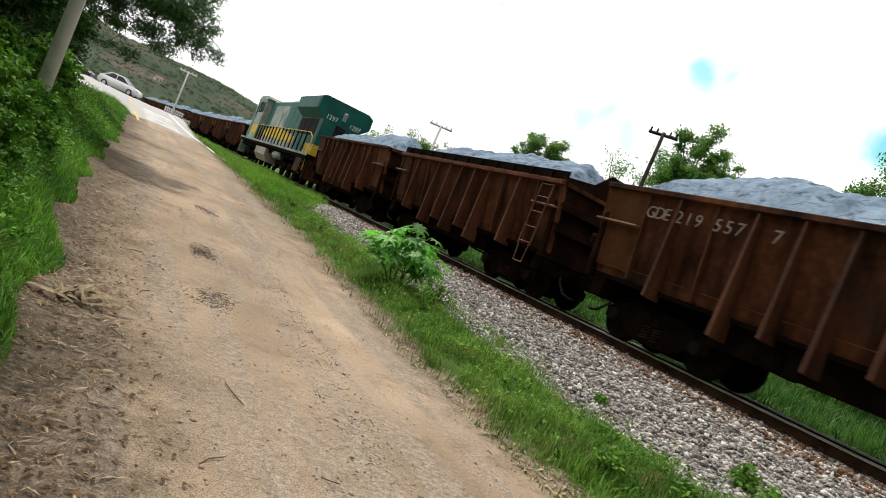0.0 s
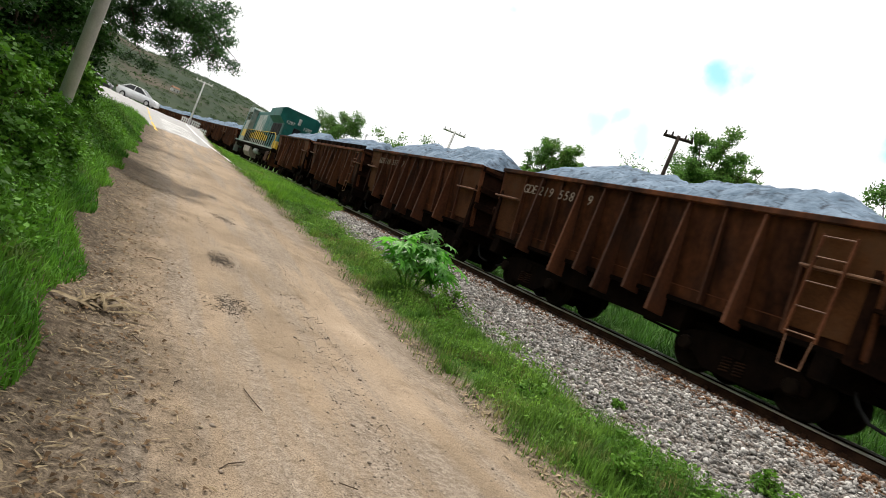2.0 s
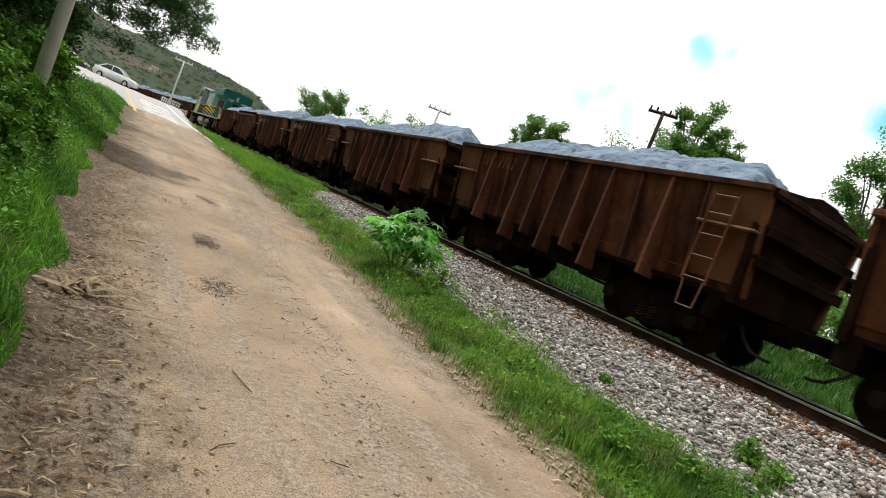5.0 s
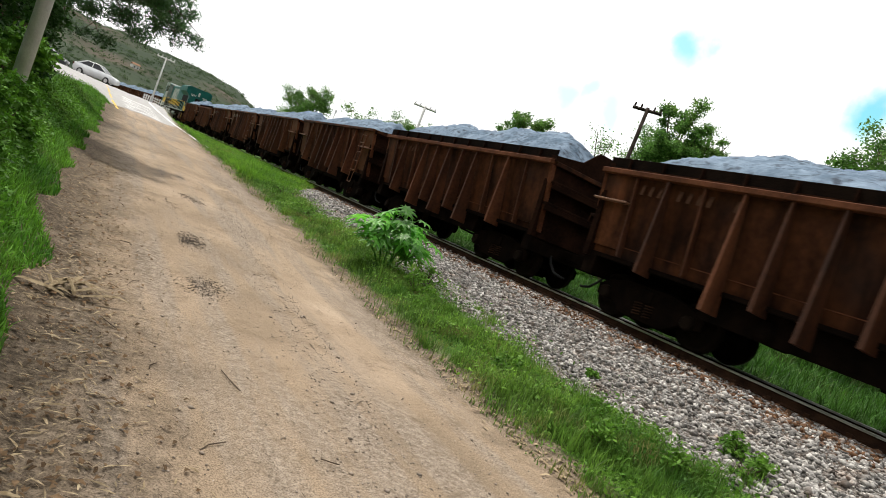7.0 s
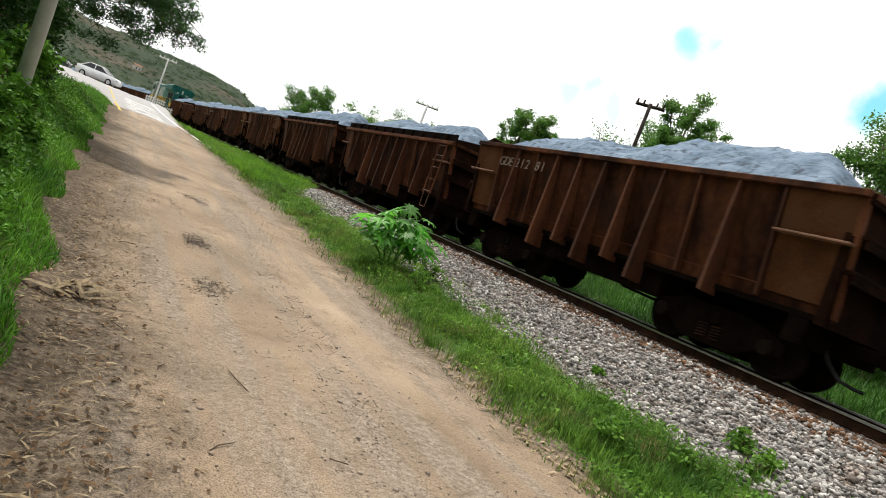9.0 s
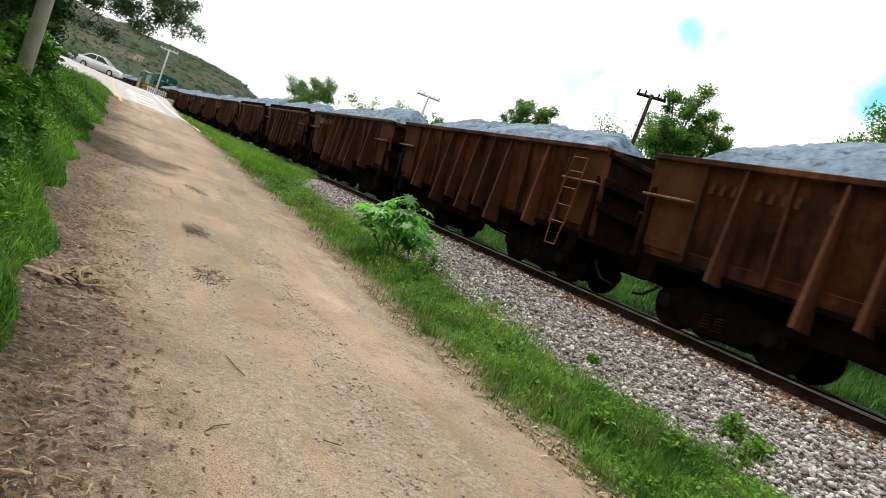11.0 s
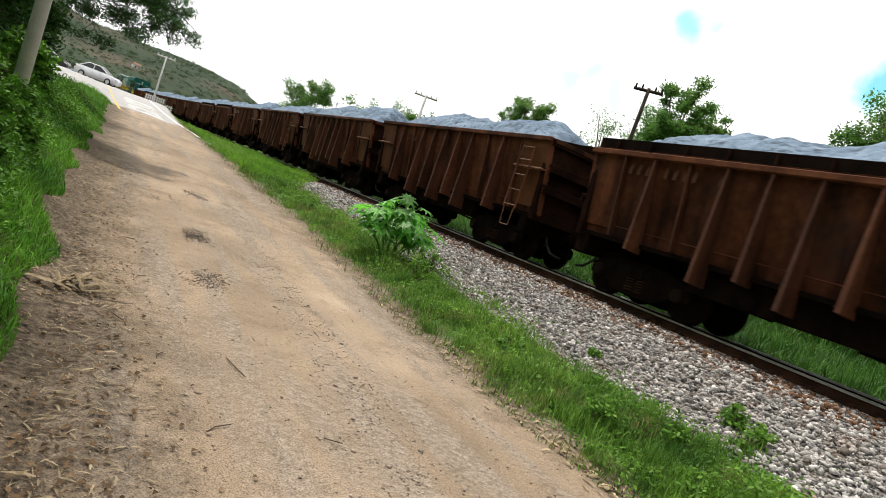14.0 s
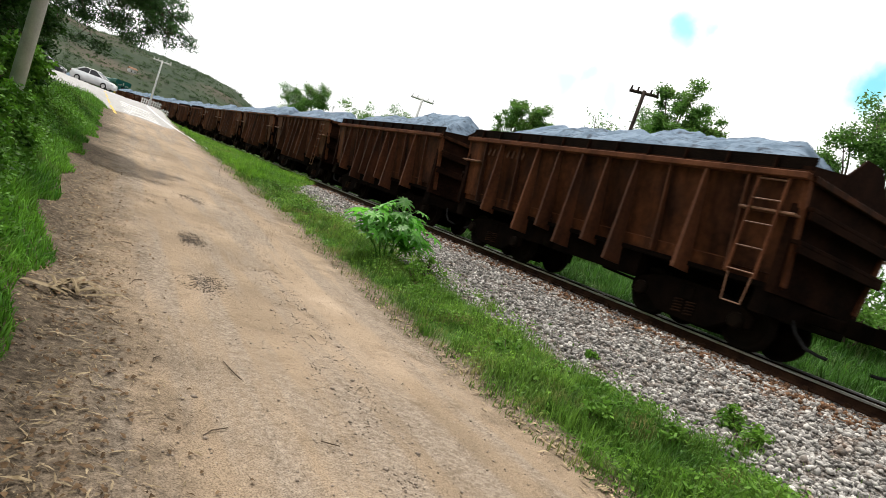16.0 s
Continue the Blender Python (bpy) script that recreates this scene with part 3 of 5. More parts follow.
# ---------------------------------------------------------------- railway
def build_track():
    prof = [(-0.07, -0.172), (0.07, -0.172), (0.07, -0.155), (0.012, -0.13), (0.012, -0.045), (0.036, -0.035), (0.036, -0.004), (0.03, 0.0), (-0.03, 0.0), (-0.036, -0.004), (-0.036, -0.035), (-0.012, -0.045), (-0.012, -0.13), (-0.07, -0.155)]
    ss = list(np.arange(-140, CURVE_Y, 6.0)) + list(np.arange(CURVE_Y, 260, 3.0))
    for side in (-1, 1):
        root = new("rail")
        for nm, lo, hi, m in (("web", 0, 14, RAILSIDE), ("head", 0, 14, SHINY)):
            bm = bmesh.new()
            rings = []
            pr = prof if nm == "web" else [(-0.0375, -0.03), (-0.0375, -0.002), (-0.03, 0.003), (0.03, 0.003), (0.0375, -0.002), (0.0375, -0.03)]
            for s in ss:
                x, y, a = track(s)
                c, sn = math.cos(radians(a)), math.sin(radians(a))
                rings.append([bm.verts.new((x + (side * 0.536 + px) * c, y + (side * 0.536 + px) * sn, RAIL_TOP - 0.003 + pz)) for px, pz in pr])
            for a, b in zip(rings, rings[1:]):
                for i in range(len(pr)):
                    bm.faces.new((a[i], a[(i + 1) % len(pr)], b[(i + 1) % len(pr)], b[i]))
            bmesh.ops.recalc_face_normals(bm, faces=bm.faces[:])
            part(nm, bm, m, root)
        tagged(root, "rusty steel rail with a shiny running surface", "rail", "rails of the track", "structure")
    # sleepers
    bm = boxes((-1.0, 1.0, -0.11, 0.11, -0.34, -0.175), bev=0.012)
    bed = new("sleepers")
    first = part("sleeper", bm, SLEEPER, bed)
    rnd = random.Random(3)
    k = 0
    for s in np.arange(-8, 120, 0.56):
        x, y, a = track(float(s))
        m = pose(x + rnd.uniform(-0.05, 0.05), y, RAIL_TOP - 0.02 - rnd.uniform(0, 0.015), 0, 0, a + rnd.uniform(-1, 1))
        if k == 0:
            first.matrix_basis = m
        else:
            share(first, m)
        k += 1
    tagged(bed, "dark timber sleepers half sunk in ballast", "sleepers", kind="structure")
    clip = part("rail_clip", boxes((-0.13, 0.13, -0.07, 0.07, -0.178, -0.165), (-0.10, -0.072, -0.04, 0.04, -0.165, -0.12), (0.072, 0.10, -0.04, 0.04, -0.165, -0.12)), RAILSIDE, bed)
    k = 0
    for s in np.arange(-8, 40, 0.56):
        x, y, a = track(float(s))
        for side in (-1, 1):
            m = pose(x + side * 0.536, y, RAIL_TOP, 0, 0, a)
            if k == 0:
                clip.matrix_basis = m
            else:
                share(clip, m)
            k += 1


build_track()


def build_ballast(name, n, lo, hi, ragged, material, label, far=27):
    """Loose crushed stone on the shoulder and between the sleepers."""
    ico = bmesh.new()
    bmesh.ops.create_icosphere(ico, subdivisions=1, radius=1.0)
    ico.verts.ensure_lookup_table()
    bv = np.array([v.co[:] for v in ico.verts])
    bf = np.array([[v.index for v in f.verts] for f in ico.faces])
    ico.free()
    y = 1.0 + far * rng.uniform(0, 1, n) ** 1.7
    u = rng.uniform(lo, hi, n)
    keep = (u > lo + ragged + 0.35 * ragged * wob(3, y, 2.3) + rng.normal(0, 0.22, n) * ragged)
    y, u = y[keep], u[keep]
    x = u + track_x(y)
    n = len(x)
    size = 0.011 + 0.028 * rng.uniform(0, 1, n) ** 1.5 * (1 + 0.25 * (y > 14))
    z = ground_z(x, y) + size * rng.uniform(-0.2, 1.0, n)
    shape = rng.uniform(0.5, 1.4, (n, 1, 3)) * (1, 1, 0.75)
    jit = 1 + rng.uniform(-0.55, 0.5, (n, len(bv), 1))
    a = rng.uniform(0, 2 * np.pi, n)
    P = bv[None] * shape * jit * size[:, None, None]
    c, s = np.cos(a)[:, None], np.sin(a)[:, None]
    P = np.stack([P[..., 0] * c - P[..., 1] * s, P[..., 0] * s + P[..., 1] * c, P[..., 2]], -1) + np.stack([x, y, z], -1)[:, None]
    Fq = (bf[None] + (np.arange(n) * len(bv))[:, None, None]).reshape(-1, 3)
    ob = arrays(name, P.reshape(-1, 3), Fq, material)
    tagged(ob, label, "ballast", kind="stuff")


build_ballast("ballast", 54000, -4.45, 0.5, 0.45, STONE, "loose grey and brown crushed ballast stones", 24)
build_ballast("rusty_ballast", 15000, -1.95, -0.6, 0.3, RUSTSTONE, "ballast stones stained brown by rust beside the rail", 26)


# ---------------------------------------------------------------- ore wagons
TOP, LOW, WALL_T, WALL_B = 2.80, 1.06, 1.40, 1.07
RIB_OUT = 1.49


def wheelset(parent, y, r=0.42):
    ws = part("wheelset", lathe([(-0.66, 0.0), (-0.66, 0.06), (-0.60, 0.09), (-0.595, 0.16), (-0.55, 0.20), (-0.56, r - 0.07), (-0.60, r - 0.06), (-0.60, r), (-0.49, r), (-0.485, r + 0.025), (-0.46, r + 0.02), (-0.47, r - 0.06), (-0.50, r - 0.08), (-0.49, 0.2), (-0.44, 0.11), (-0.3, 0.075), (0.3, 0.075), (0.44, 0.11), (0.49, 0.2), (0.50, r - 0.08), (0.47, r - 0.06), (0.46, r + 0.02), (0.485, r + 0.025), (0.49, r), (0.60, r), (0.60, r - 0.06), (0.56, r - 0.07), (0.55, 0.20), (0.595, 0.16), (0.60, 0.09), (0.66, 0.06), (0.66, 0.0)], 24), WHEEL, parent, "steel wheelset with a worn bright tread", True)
    ws.location = (0, y, r)
    ws["radius"] = r
    return ws


def bogie(parent, y):
    b = part("bogie", boxes((-0.78, 0.78, -0.16, 0.16, 0.40, 0.66), (-0.55, 0.55, -0.46, 0.46, 0.10, 0.44), (-0.35, 0.35, -0.3, 0.3, 0.62, 0.92), bev=0.02), UNDER, parent, "three-piece grimy cast steel bogie, darkened for shade")
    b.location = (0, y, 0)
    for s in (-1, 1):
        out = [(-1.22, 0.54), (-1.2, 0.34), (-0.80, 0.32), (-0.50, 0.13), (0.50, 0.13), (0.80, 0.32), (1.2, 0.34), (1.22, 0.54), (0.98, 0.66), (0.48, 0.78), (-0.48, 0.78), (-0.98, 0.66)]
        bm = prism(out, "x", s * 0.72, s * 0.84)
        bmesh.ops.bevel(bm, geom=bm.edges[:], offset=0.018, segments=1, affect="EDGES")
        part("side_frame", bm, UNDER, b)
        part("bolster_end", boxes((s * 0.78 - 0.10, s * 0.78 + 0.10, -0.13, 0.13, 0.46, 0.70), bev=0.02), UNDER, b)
        for k in (-1, 1):
            part("bearing_cap", lathe([(s * 0.70, 0.0), (s * 0.70, 0.13), (s * 0.90, 0.13), (s * 0.93, 0.10), (s * 0.93, 0.0)], 12), WHEEL, b).location = (0, k * 0.96, 0.42)
            bm = bmesh.new()
            for i in range(5):
                z = 0.215 + i * 0.05
                for j in range(10):
                    a0, a1 = 2 * math.pi * j / 10, 2 * math.pi * (j + 1) / 10
                    tube(bm, (s * 0.85 + 0.065 * math.cos(a0), k * 0.12 + 0.075 * math.sin(a0), z + 0.005 * j), (s * 0.85 + 0.065 * math.cos(a1), k * 0.12 + 0.075 * math.sin(a1), z + 0.005 * (j + 1)), 0.014, n=4)
            part("spring", bm, RAILSIDE, b)
        part("brake_beam", boxes((-0.62, 0.62, s * 0.42 - 0.04, s * 0.42 + 0.04, 0.28, 0.40), (-0.64, -0.5, s * 0.42 - 0.06, s * 0.42 + 0.10, 0.2, 0.5), (0.5, 0.64, s * 0.42 - 0.06, s * 0.42 + 0.10, 0.2, 0.5), bev=0.01), UNDER, b)
    for k in (-1, 1):
        wheelset(b, k * 0.96)
    return b


def wall_x(z):
    return WALL_B + (WALL_T - WALL_B) * (z - LOW) / (TOP - LOW)


def wagon(label, ladder, raised=False, ledge=True):
    w = new("ore_wagon")
    fore, aft = (4.54, 4.56) if raised else (4.76, 4.76)
    drop = 0.13 if raised else 0.0
    for s in (-1, 1):
        # side sheet, leaning outwards to the top
        bm = bmesh.new()
        t = 0.02
        pts = []
        for z in (LOW, TOP - 0.08):
            x = wall_x(z)
            pts += [(s * (x - t), -aft, z), (s * x, -aft, z), (s * x, fore, z), (s * (x - t), fore, z)]
        hexa(bm, pts)
        bmesh.ops.recalc_face_normals(bm, faces=bm.faces[:])
        part("side_sheet", bm, RUST, w, "brown rusted steel side sheet")
        # strip along the foot of the sheet
        bm = bmesh.new()
        pts = []
        for z in (LOW - 0.02, LOW + 0.22):
            x = wall_x(z) + 0.004
            pts += [(s * x, -aft, z), (s * (x + 0.012), -aft, z), (s * (x + 0.012), fore, z), (s * x, fore, z)]
        hexa(bm, pts)
        bmesh.ops.recalc_face_normals(bm, faces=bm.faces[:])
        part("sill_strip", bm, RUST, w)
        xs = sorted((s * (wall_x(LOW + 0.22) + 0.002), s * (wall_x(LOW + 0.22) + 0.024)))
        part("seam", boxes((*xs, -aft, fore, LOW + 0.222, LOW + 0.236)), RUSTTRIM, w)
        a, b = s * (WALL_T - 0.05), s * (WALL_T + 0.10)
        part("top_chord", boxes((min(a, b), max(a, b), -aft - 0.02, fore + 0.02, TOP - 0.10 - drop, TOP - drop), bev=0.012), RUSTTRIM if raised else RUST, w, "worn brown top chord")
        if raised:
            # raised board behind the chord, stiffened by short cleats
            xs = sorted((s * (WALL_T - 0.06), s * (WALL_T - 0.03)))
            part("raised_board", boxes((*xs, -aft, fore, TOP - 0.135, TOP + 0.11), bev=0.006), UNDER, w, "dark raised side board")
            for i in range(-5, 6):
                part("cleat", boxes((*sorted((s * (WALL_T - 0.028), s * (WALL_T + 0.03))), i * 0.8 - 0.015, i * 0.8 + 0.015, TOP - 0.128, TOP + 0.08)), SHADEDRUST, w)
        # ribs, deeper towards the foot
        for i in range(-5, 6):
            y = i * 0.735
            deep = abs(i) not in (3, 5)
            foot = (0.67 if i % 2 == 0 and abs(i) < 4 else 0.89) if deep else 1.08
            out_t, out_b = (WALL_T + 0.07, RIB_OUT if foot < 0.8 else 1.46) if deep else (WALL_T + 0.045, wall_x(foot) + 0.15)
            hw_t, hw_b = (0.024, 0.042) if deep else (0.022, 0.024)
            xb = wall_x(max(foot, LOW)) - 0.012
            z1 = TOP - 0.101 - drop
            hexa_pts = [(s * xb, y - hw_b, foot), (s * out_b, y - hw_b, foot + 0.02), (s * out_b, y + hw_b, foot + 0.02), (s * xb, y + hw_b, foot),
                        (s * (WALL_T - 0.01), y - hw_t, z1), (s * out_t, y - hw_t, z1), (s * out_t, y + hw_t, z1), (s * (WALL_T - 0.01), y + hw_t, z1)]
            bm = bmesh.new()
            hexa(bm, hexa_pts)
            bmesh.ops.recalc_face_normals(bm, faces=bm.faces[:])
            bmesh.ops.bevel(bm, geom=bm.edges[:], offset=0.007, segments=1, affect="EDGES")
            part("rib", bm, RIB, w)
        # panels at the two ends of the side
        for k in (-1, 1):
            half = fore if k > 0 else aft
            y0, y1 = sorted((k * 3.72, k * (half - 0.01)))
            bm = bmesh.new()
            pts = []
            for z, g in ((LOW + 0.16, 0.06), (TOP - 0.102 - drop, 0.035)):
                x = wall_x(z) + 0.003
                pts += [(s * x, y0, z), (s * (x + g), y0, z), (s * (x + g), y1, z), (s * x, y1, z)]
            hexa(bm, pts)
            bmesh.ops.recalc_face_normals(bm, faces=bm.faces[:])
            part("end_panel", bm, RUSTORANGE if not raised else RUST, w, "orange-brown rusted end panel" if not raised else "")
            xs = sorted((s * 1.30, s * 1.47))
            if ledge:
                part("step_ledge", boxes((*xs, y0 - 0.02, y1 + 0.01, 2.05, 2.085), bev=0.006), LADDERWEAR, w)
            bm = bmesh.new()
            pts = []
            for z in (LOW + 0.02, TOP - 0.102 - drop):
                x = wall_x(z)
                ya, yb = sorted((k * (half - 0.07), k * (half + 0.02)))
                pts += [(s * (x - 0.06), ya, z), (s * (x + 0.05), ya, z), (s * (x + 0.05), yb, z), (s * (x - 0.06), yb, z)]
            hexa(bm, pts)
            bmesh.ops.recalc_face_normals(bm, faces=bm.faces[:])
            bmesh.ops.bevel(bm, geom=bm.edges[:], offset=0.008, segments=1, affect="EDGES")
            part("corner_post", bm, RUSTTRIM, w)
    for k in (-1, 1):
        half = fore if k > 0 else aft
        # end wall with three cross channels
        bm = bmesh.new()
        y0, y1 = k * (half - 0.16), k * (half - 0.03)
        hexa(bm, [(-1.24, min(y0, y1), LOW - 0.1), (1.24, min(y0, y1), LOW - 0.1), (1.24, max(y0, y1), LOW - 0.1), (-1.24, max(y0, y1), LOW - 0.1),
                  (-1.38, min(y0, y1), TOP - 0.02), (1.38, min(y0, y1), TOP - 0.02), (1.38, max(y0, y1), TOP - 0.02), (-1.38, max(y0, y1), TOP - 0.02)])
        part("end_wall", bm, SHADEDRUST, w, "rusted steel end wall darkened for shade")
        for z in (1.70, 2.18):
            part("end_channel", boxes((-1.27, 1.27, *sorted((k * (half - 0.04), k * (half + 0.13))), z, z + 0.06), (-1.27, 1.27, *sorted((k * (half + 0.08), k * (half + 0.13))), z - 0.12, z), bev=0.008), SHADEDRUST, w)
        if k < 0:
            # the rear end rises to a peak in the middle
            pk = TOP + (0.46 if raised else 0.2)
            lip = [(-1.40, TOP - 0.16), (1.40, TOP - 0.16), (1.40, TOP - 0.03), (0.62, TOP + 0.10), (0.24, pk), (-0.24, pk), (-0.62, TOP + 0.10), (-1.40, TOP - 0.03)]
            part("end_lip", prism(lip, "y", -aft - 0.045, -aft - 0.015), SHADEDRUST, w, "peaked steel lip of the end wall")
        part("end_chord", boxes((-1.34, 1.34, *sorted((k * (half - 0.10), k * (half + 0.06))), TOP - 0.101 - drop, TOP - 0.003 - drop), bev=0.01), RUST, w)
        part("coupler", boxes((-0.12, 0.12, *sorted((k * 4.2, k * 5.2)), 0.72, 0.92), (-0.2, 0.2, *sorted((k * 5.08, k * 5.31)), 0.70, 0.96), bev=0.02), UNDER, w, "grimy knuckle coupler, darkened for shade")
        bm = bmesh.new()
        chain(bm, [(-0.4, k * 4.4, 0.8), (-0.44, k * 4.6, 0.52), (-0.44, k * 4.8, 0.36), (-0.40, k * 5.0, 0.32), (-0.36, k * 5.1, 0.32)], 0.028)
        part("brake_hose", bm, BLACK, w)
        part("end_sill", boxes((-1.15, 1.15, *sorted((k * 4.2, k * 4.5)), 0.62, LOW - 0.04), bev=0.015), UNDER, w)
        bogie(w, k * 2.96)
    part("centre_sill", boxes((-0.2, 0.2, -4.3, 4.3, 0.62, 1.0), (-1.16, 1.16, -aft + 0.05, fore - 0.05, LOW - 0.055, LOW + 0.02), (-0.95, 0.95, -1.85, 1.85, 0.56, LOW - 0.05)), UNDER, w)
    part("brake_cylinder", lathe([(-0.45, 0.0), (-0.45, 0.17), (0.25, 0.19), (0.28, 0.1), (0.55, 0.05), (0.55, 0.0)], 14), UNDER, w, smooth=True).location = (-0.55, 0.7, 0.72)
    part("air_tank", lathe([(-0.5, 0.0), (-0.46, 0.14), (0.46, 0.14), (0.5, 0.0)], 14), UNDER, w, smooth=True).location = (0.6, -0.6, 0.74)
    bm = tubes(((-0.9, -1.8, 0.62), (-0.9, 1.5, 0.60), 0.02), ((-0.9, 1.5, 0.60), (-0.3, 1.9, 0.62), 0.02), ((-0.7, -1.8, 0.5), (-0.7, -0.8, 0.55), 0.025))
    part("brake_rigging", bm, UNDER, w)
    if ladder:
        # side ladder by the rear end, on both flanks
        for s in (-1, 1):
            xs = sorted((s * 1.455, s * 1.485))
            ld = part("ladder", boxes((*xs, -3.91, -3.865, 1.06, TOP - 0.25), (*xs, -4.355, -4.31, 1.06, TOP - 0.25), bev=0.004), RUSTTRIM, w, "rusty side ladder")
            for z in (1.13, 1.49, 1.85, 2.21, 2.51):
                part("rung", tubes(((s * 1.475, -4.33, z), (s * 1.475, -3.89, z), 0.012), n=6), LADDERWEAR, ld, "rung worn bright")
            part("stirrup", tubes(((s * 1.475, -3.93, 1.08), (s * 1.475, -3.97, 0.66), 0.012), ((s * 1.475, -3.97, 0.66), (s * 1.475, -4.28, 0.66), 0.012), ((s * 1.475, -4.28, 0.66), (s * 1.475, -4.31, 1.08), 0.012), n=6), LADDERWEAR, ld)
    return tagged(w, label, "wagon", "ore wagons of the train")


def heap(seed):
    """Two merged cones of fine ore, filling a wagon."""
    r = random.Random(seed)
    nx, ny = 37, 121
    V, Fq = [], []
    a1, a2 = 1.7 + r.uniform(-0.3, 0.3), -1.9 + r.uniform(-0.3, 0.3)
    h1, h2 = r.uniform(0.72, 0.98), r.uniform(0.78, 1.02)
    ox = r.uniform(0, 50)
    for j in range(ny):
        for i in range(nx):
            x, y = -1.355 + 2.71 * i / (nx - 1), -4.34 + 8.68 * j / (ny - 1)
            rim = min(1.36 - abs(x), 4.35 - abs(y))
            h = 0
            for c, hh in ((a1, h1), (a2, h2)):
                d = math.hypot(x * 1.0, max(0, abs(y - c) - 1.35))
                h = max(h, hh - d * 0.5)
            slope = rim * 1.05
            n1 = noise.noise((x * 0.9 + ox, y * 0.7, 0)) * 0.16 + noise.noise((x * 3 + ox, y * 3, 3)) * 0.05 + noise.noise((x * 9, y * 9 + ox, 3)) * 0.03 - 0.05 * max(0, 1 - 9 * abs(noise.noise((x * 1.6 + ox, y * 1.1, 7))))
            z = TOP - 0.16 + min(h + 0.12, slope) + n1 * min(1, rim * 4)
            V.append((x, y, z))
    for j in range(ny - 1):
        for i in range(nx - 1):
            a = j * nx + i
            Fq.append((a, a + 1, a + nx + 1, a + nx))
    # skirt down into the wagon
    base = len(V)
    edge = [i for i in range(nx)] + [j * nx + nx - 1 for j in range(1, ny)] + [(ny - 1) * nx + i for i in range(nx - 2, -1, -1)] + [j * nx for j in range(ny - 2, 0, -1)]
    for e in edge:
        V.append((V[e][0] * 0.73, V[e][1], 1.1))
    m = len(edge)
    for i in range(m):
        Fq.append((edge[i], edge[(i + 1) % m], base + (i + 1) % m, base + i)[::-1])
    Fq.append(tuple(base + i for i in range(m)))
    ob = soup("ore_load", V, Fq, ORE, smooth=True)
    return tagged(ob, "mounded load of pale blue-grey dusted iron ore", "ore load", "ore loads of the train")


PITCH = 10.76
JOINT0 = 9.88            # where the coupling ahead of the lettered wagon stands at the start
TRAVEL = [(0.0, 0.0), (4.0, 30.69), (8.0, 61.39), (12.0, 92.28), (16.0, 123.27)]
LOCO_LEN = 23.8


def travelled(t):
    return float(np.interp(t, [r[0] for r in TRAVEL], [r[1] for r in TRAVEL]))


MOVERS = []              # (thing, distance along the track of its middle at the start)


def build_train():
    a = wagon("long brown rusted ore wagon with a side ladder", True)
    b = wagon("long brown rusted ore wagon with ribbed sides", False)
    c = wagon("rusted ore wagon with a ladder and dark raised side boards", True, True)
    d = wagon("rusted ore wagon with dark raised side boards", False, True, False)
    heaps = [heap(i + 3) for i in range(4)]
    used = set()
    rnd = random.Random(8)
    slots = [(k, JOINT0 + PITCH / 2 + k * PITCH) for k in range(1, -16, -1)]
    front = JOINT0 + 2 * PITCH + LOCO_LEN
    slots += [(k, front + PITCH / 2 + (k - 2) * PITCH) for k in range(2, 11)]
    row = []
    for k, s in slots:
        src = (d if k in (-5, -11) else b) if k % 2 else (c if k % 6 == 0 else a)
        row.append((k, s, src if src not in used else copy_thing(src, Matrix())))
        used.add(src)
    bpy.context.view_layer.update()
    bar = None
    for i, (k, s, ob) in enumerate(row):
        h = heaps[i % 4]
        hp = h if h not in used else copy_thing(h, Matrix())
        used.add(h)
        text = {-1: ("GDE", "219", "557", "7"), -2: ("GDE", "219", "558", "9"), -7: ("GDE", "212", "81", "")}.get(k)
        if text:
            for word, start in zip(text, (3.62, 2.95, 2.17, 1.15)):
                for j, ch in enumerate(word):
                    at = Matrix.Translation((-1.432, start - 0.2 * j, 2.28)) @ Matrix(((0, 0, -1, 0), (-1, 0, 0, 0), (0, 1, 0, 0), (0, 0, 0, 1)))
                    lettering("letter", ch, 0.31, at, LETTER, ob)
        elif -16 < k < 0:
            # numbers worn past reading
            for j in range(8):
                y = 3.5 - j * 0.2 - 0.22 * (j > 2) - 0.3 * (j > 6)
                bar = share(bar, Matrix(), ob) if bar else part("number_bar", boxes((-0.004, 0.004, -0.04, 0.04, 0, 0.19), bev=0.002), FADED, ob)
                bar.matrix_basis = pose(-1.385, y, 2.27, 0, 7.8, 0)
        MOVERS.append((ob, s, 0.0))
        MOVERS.append((hp, s, 0.0))
    return front


LOCO_FRONT = build_train()


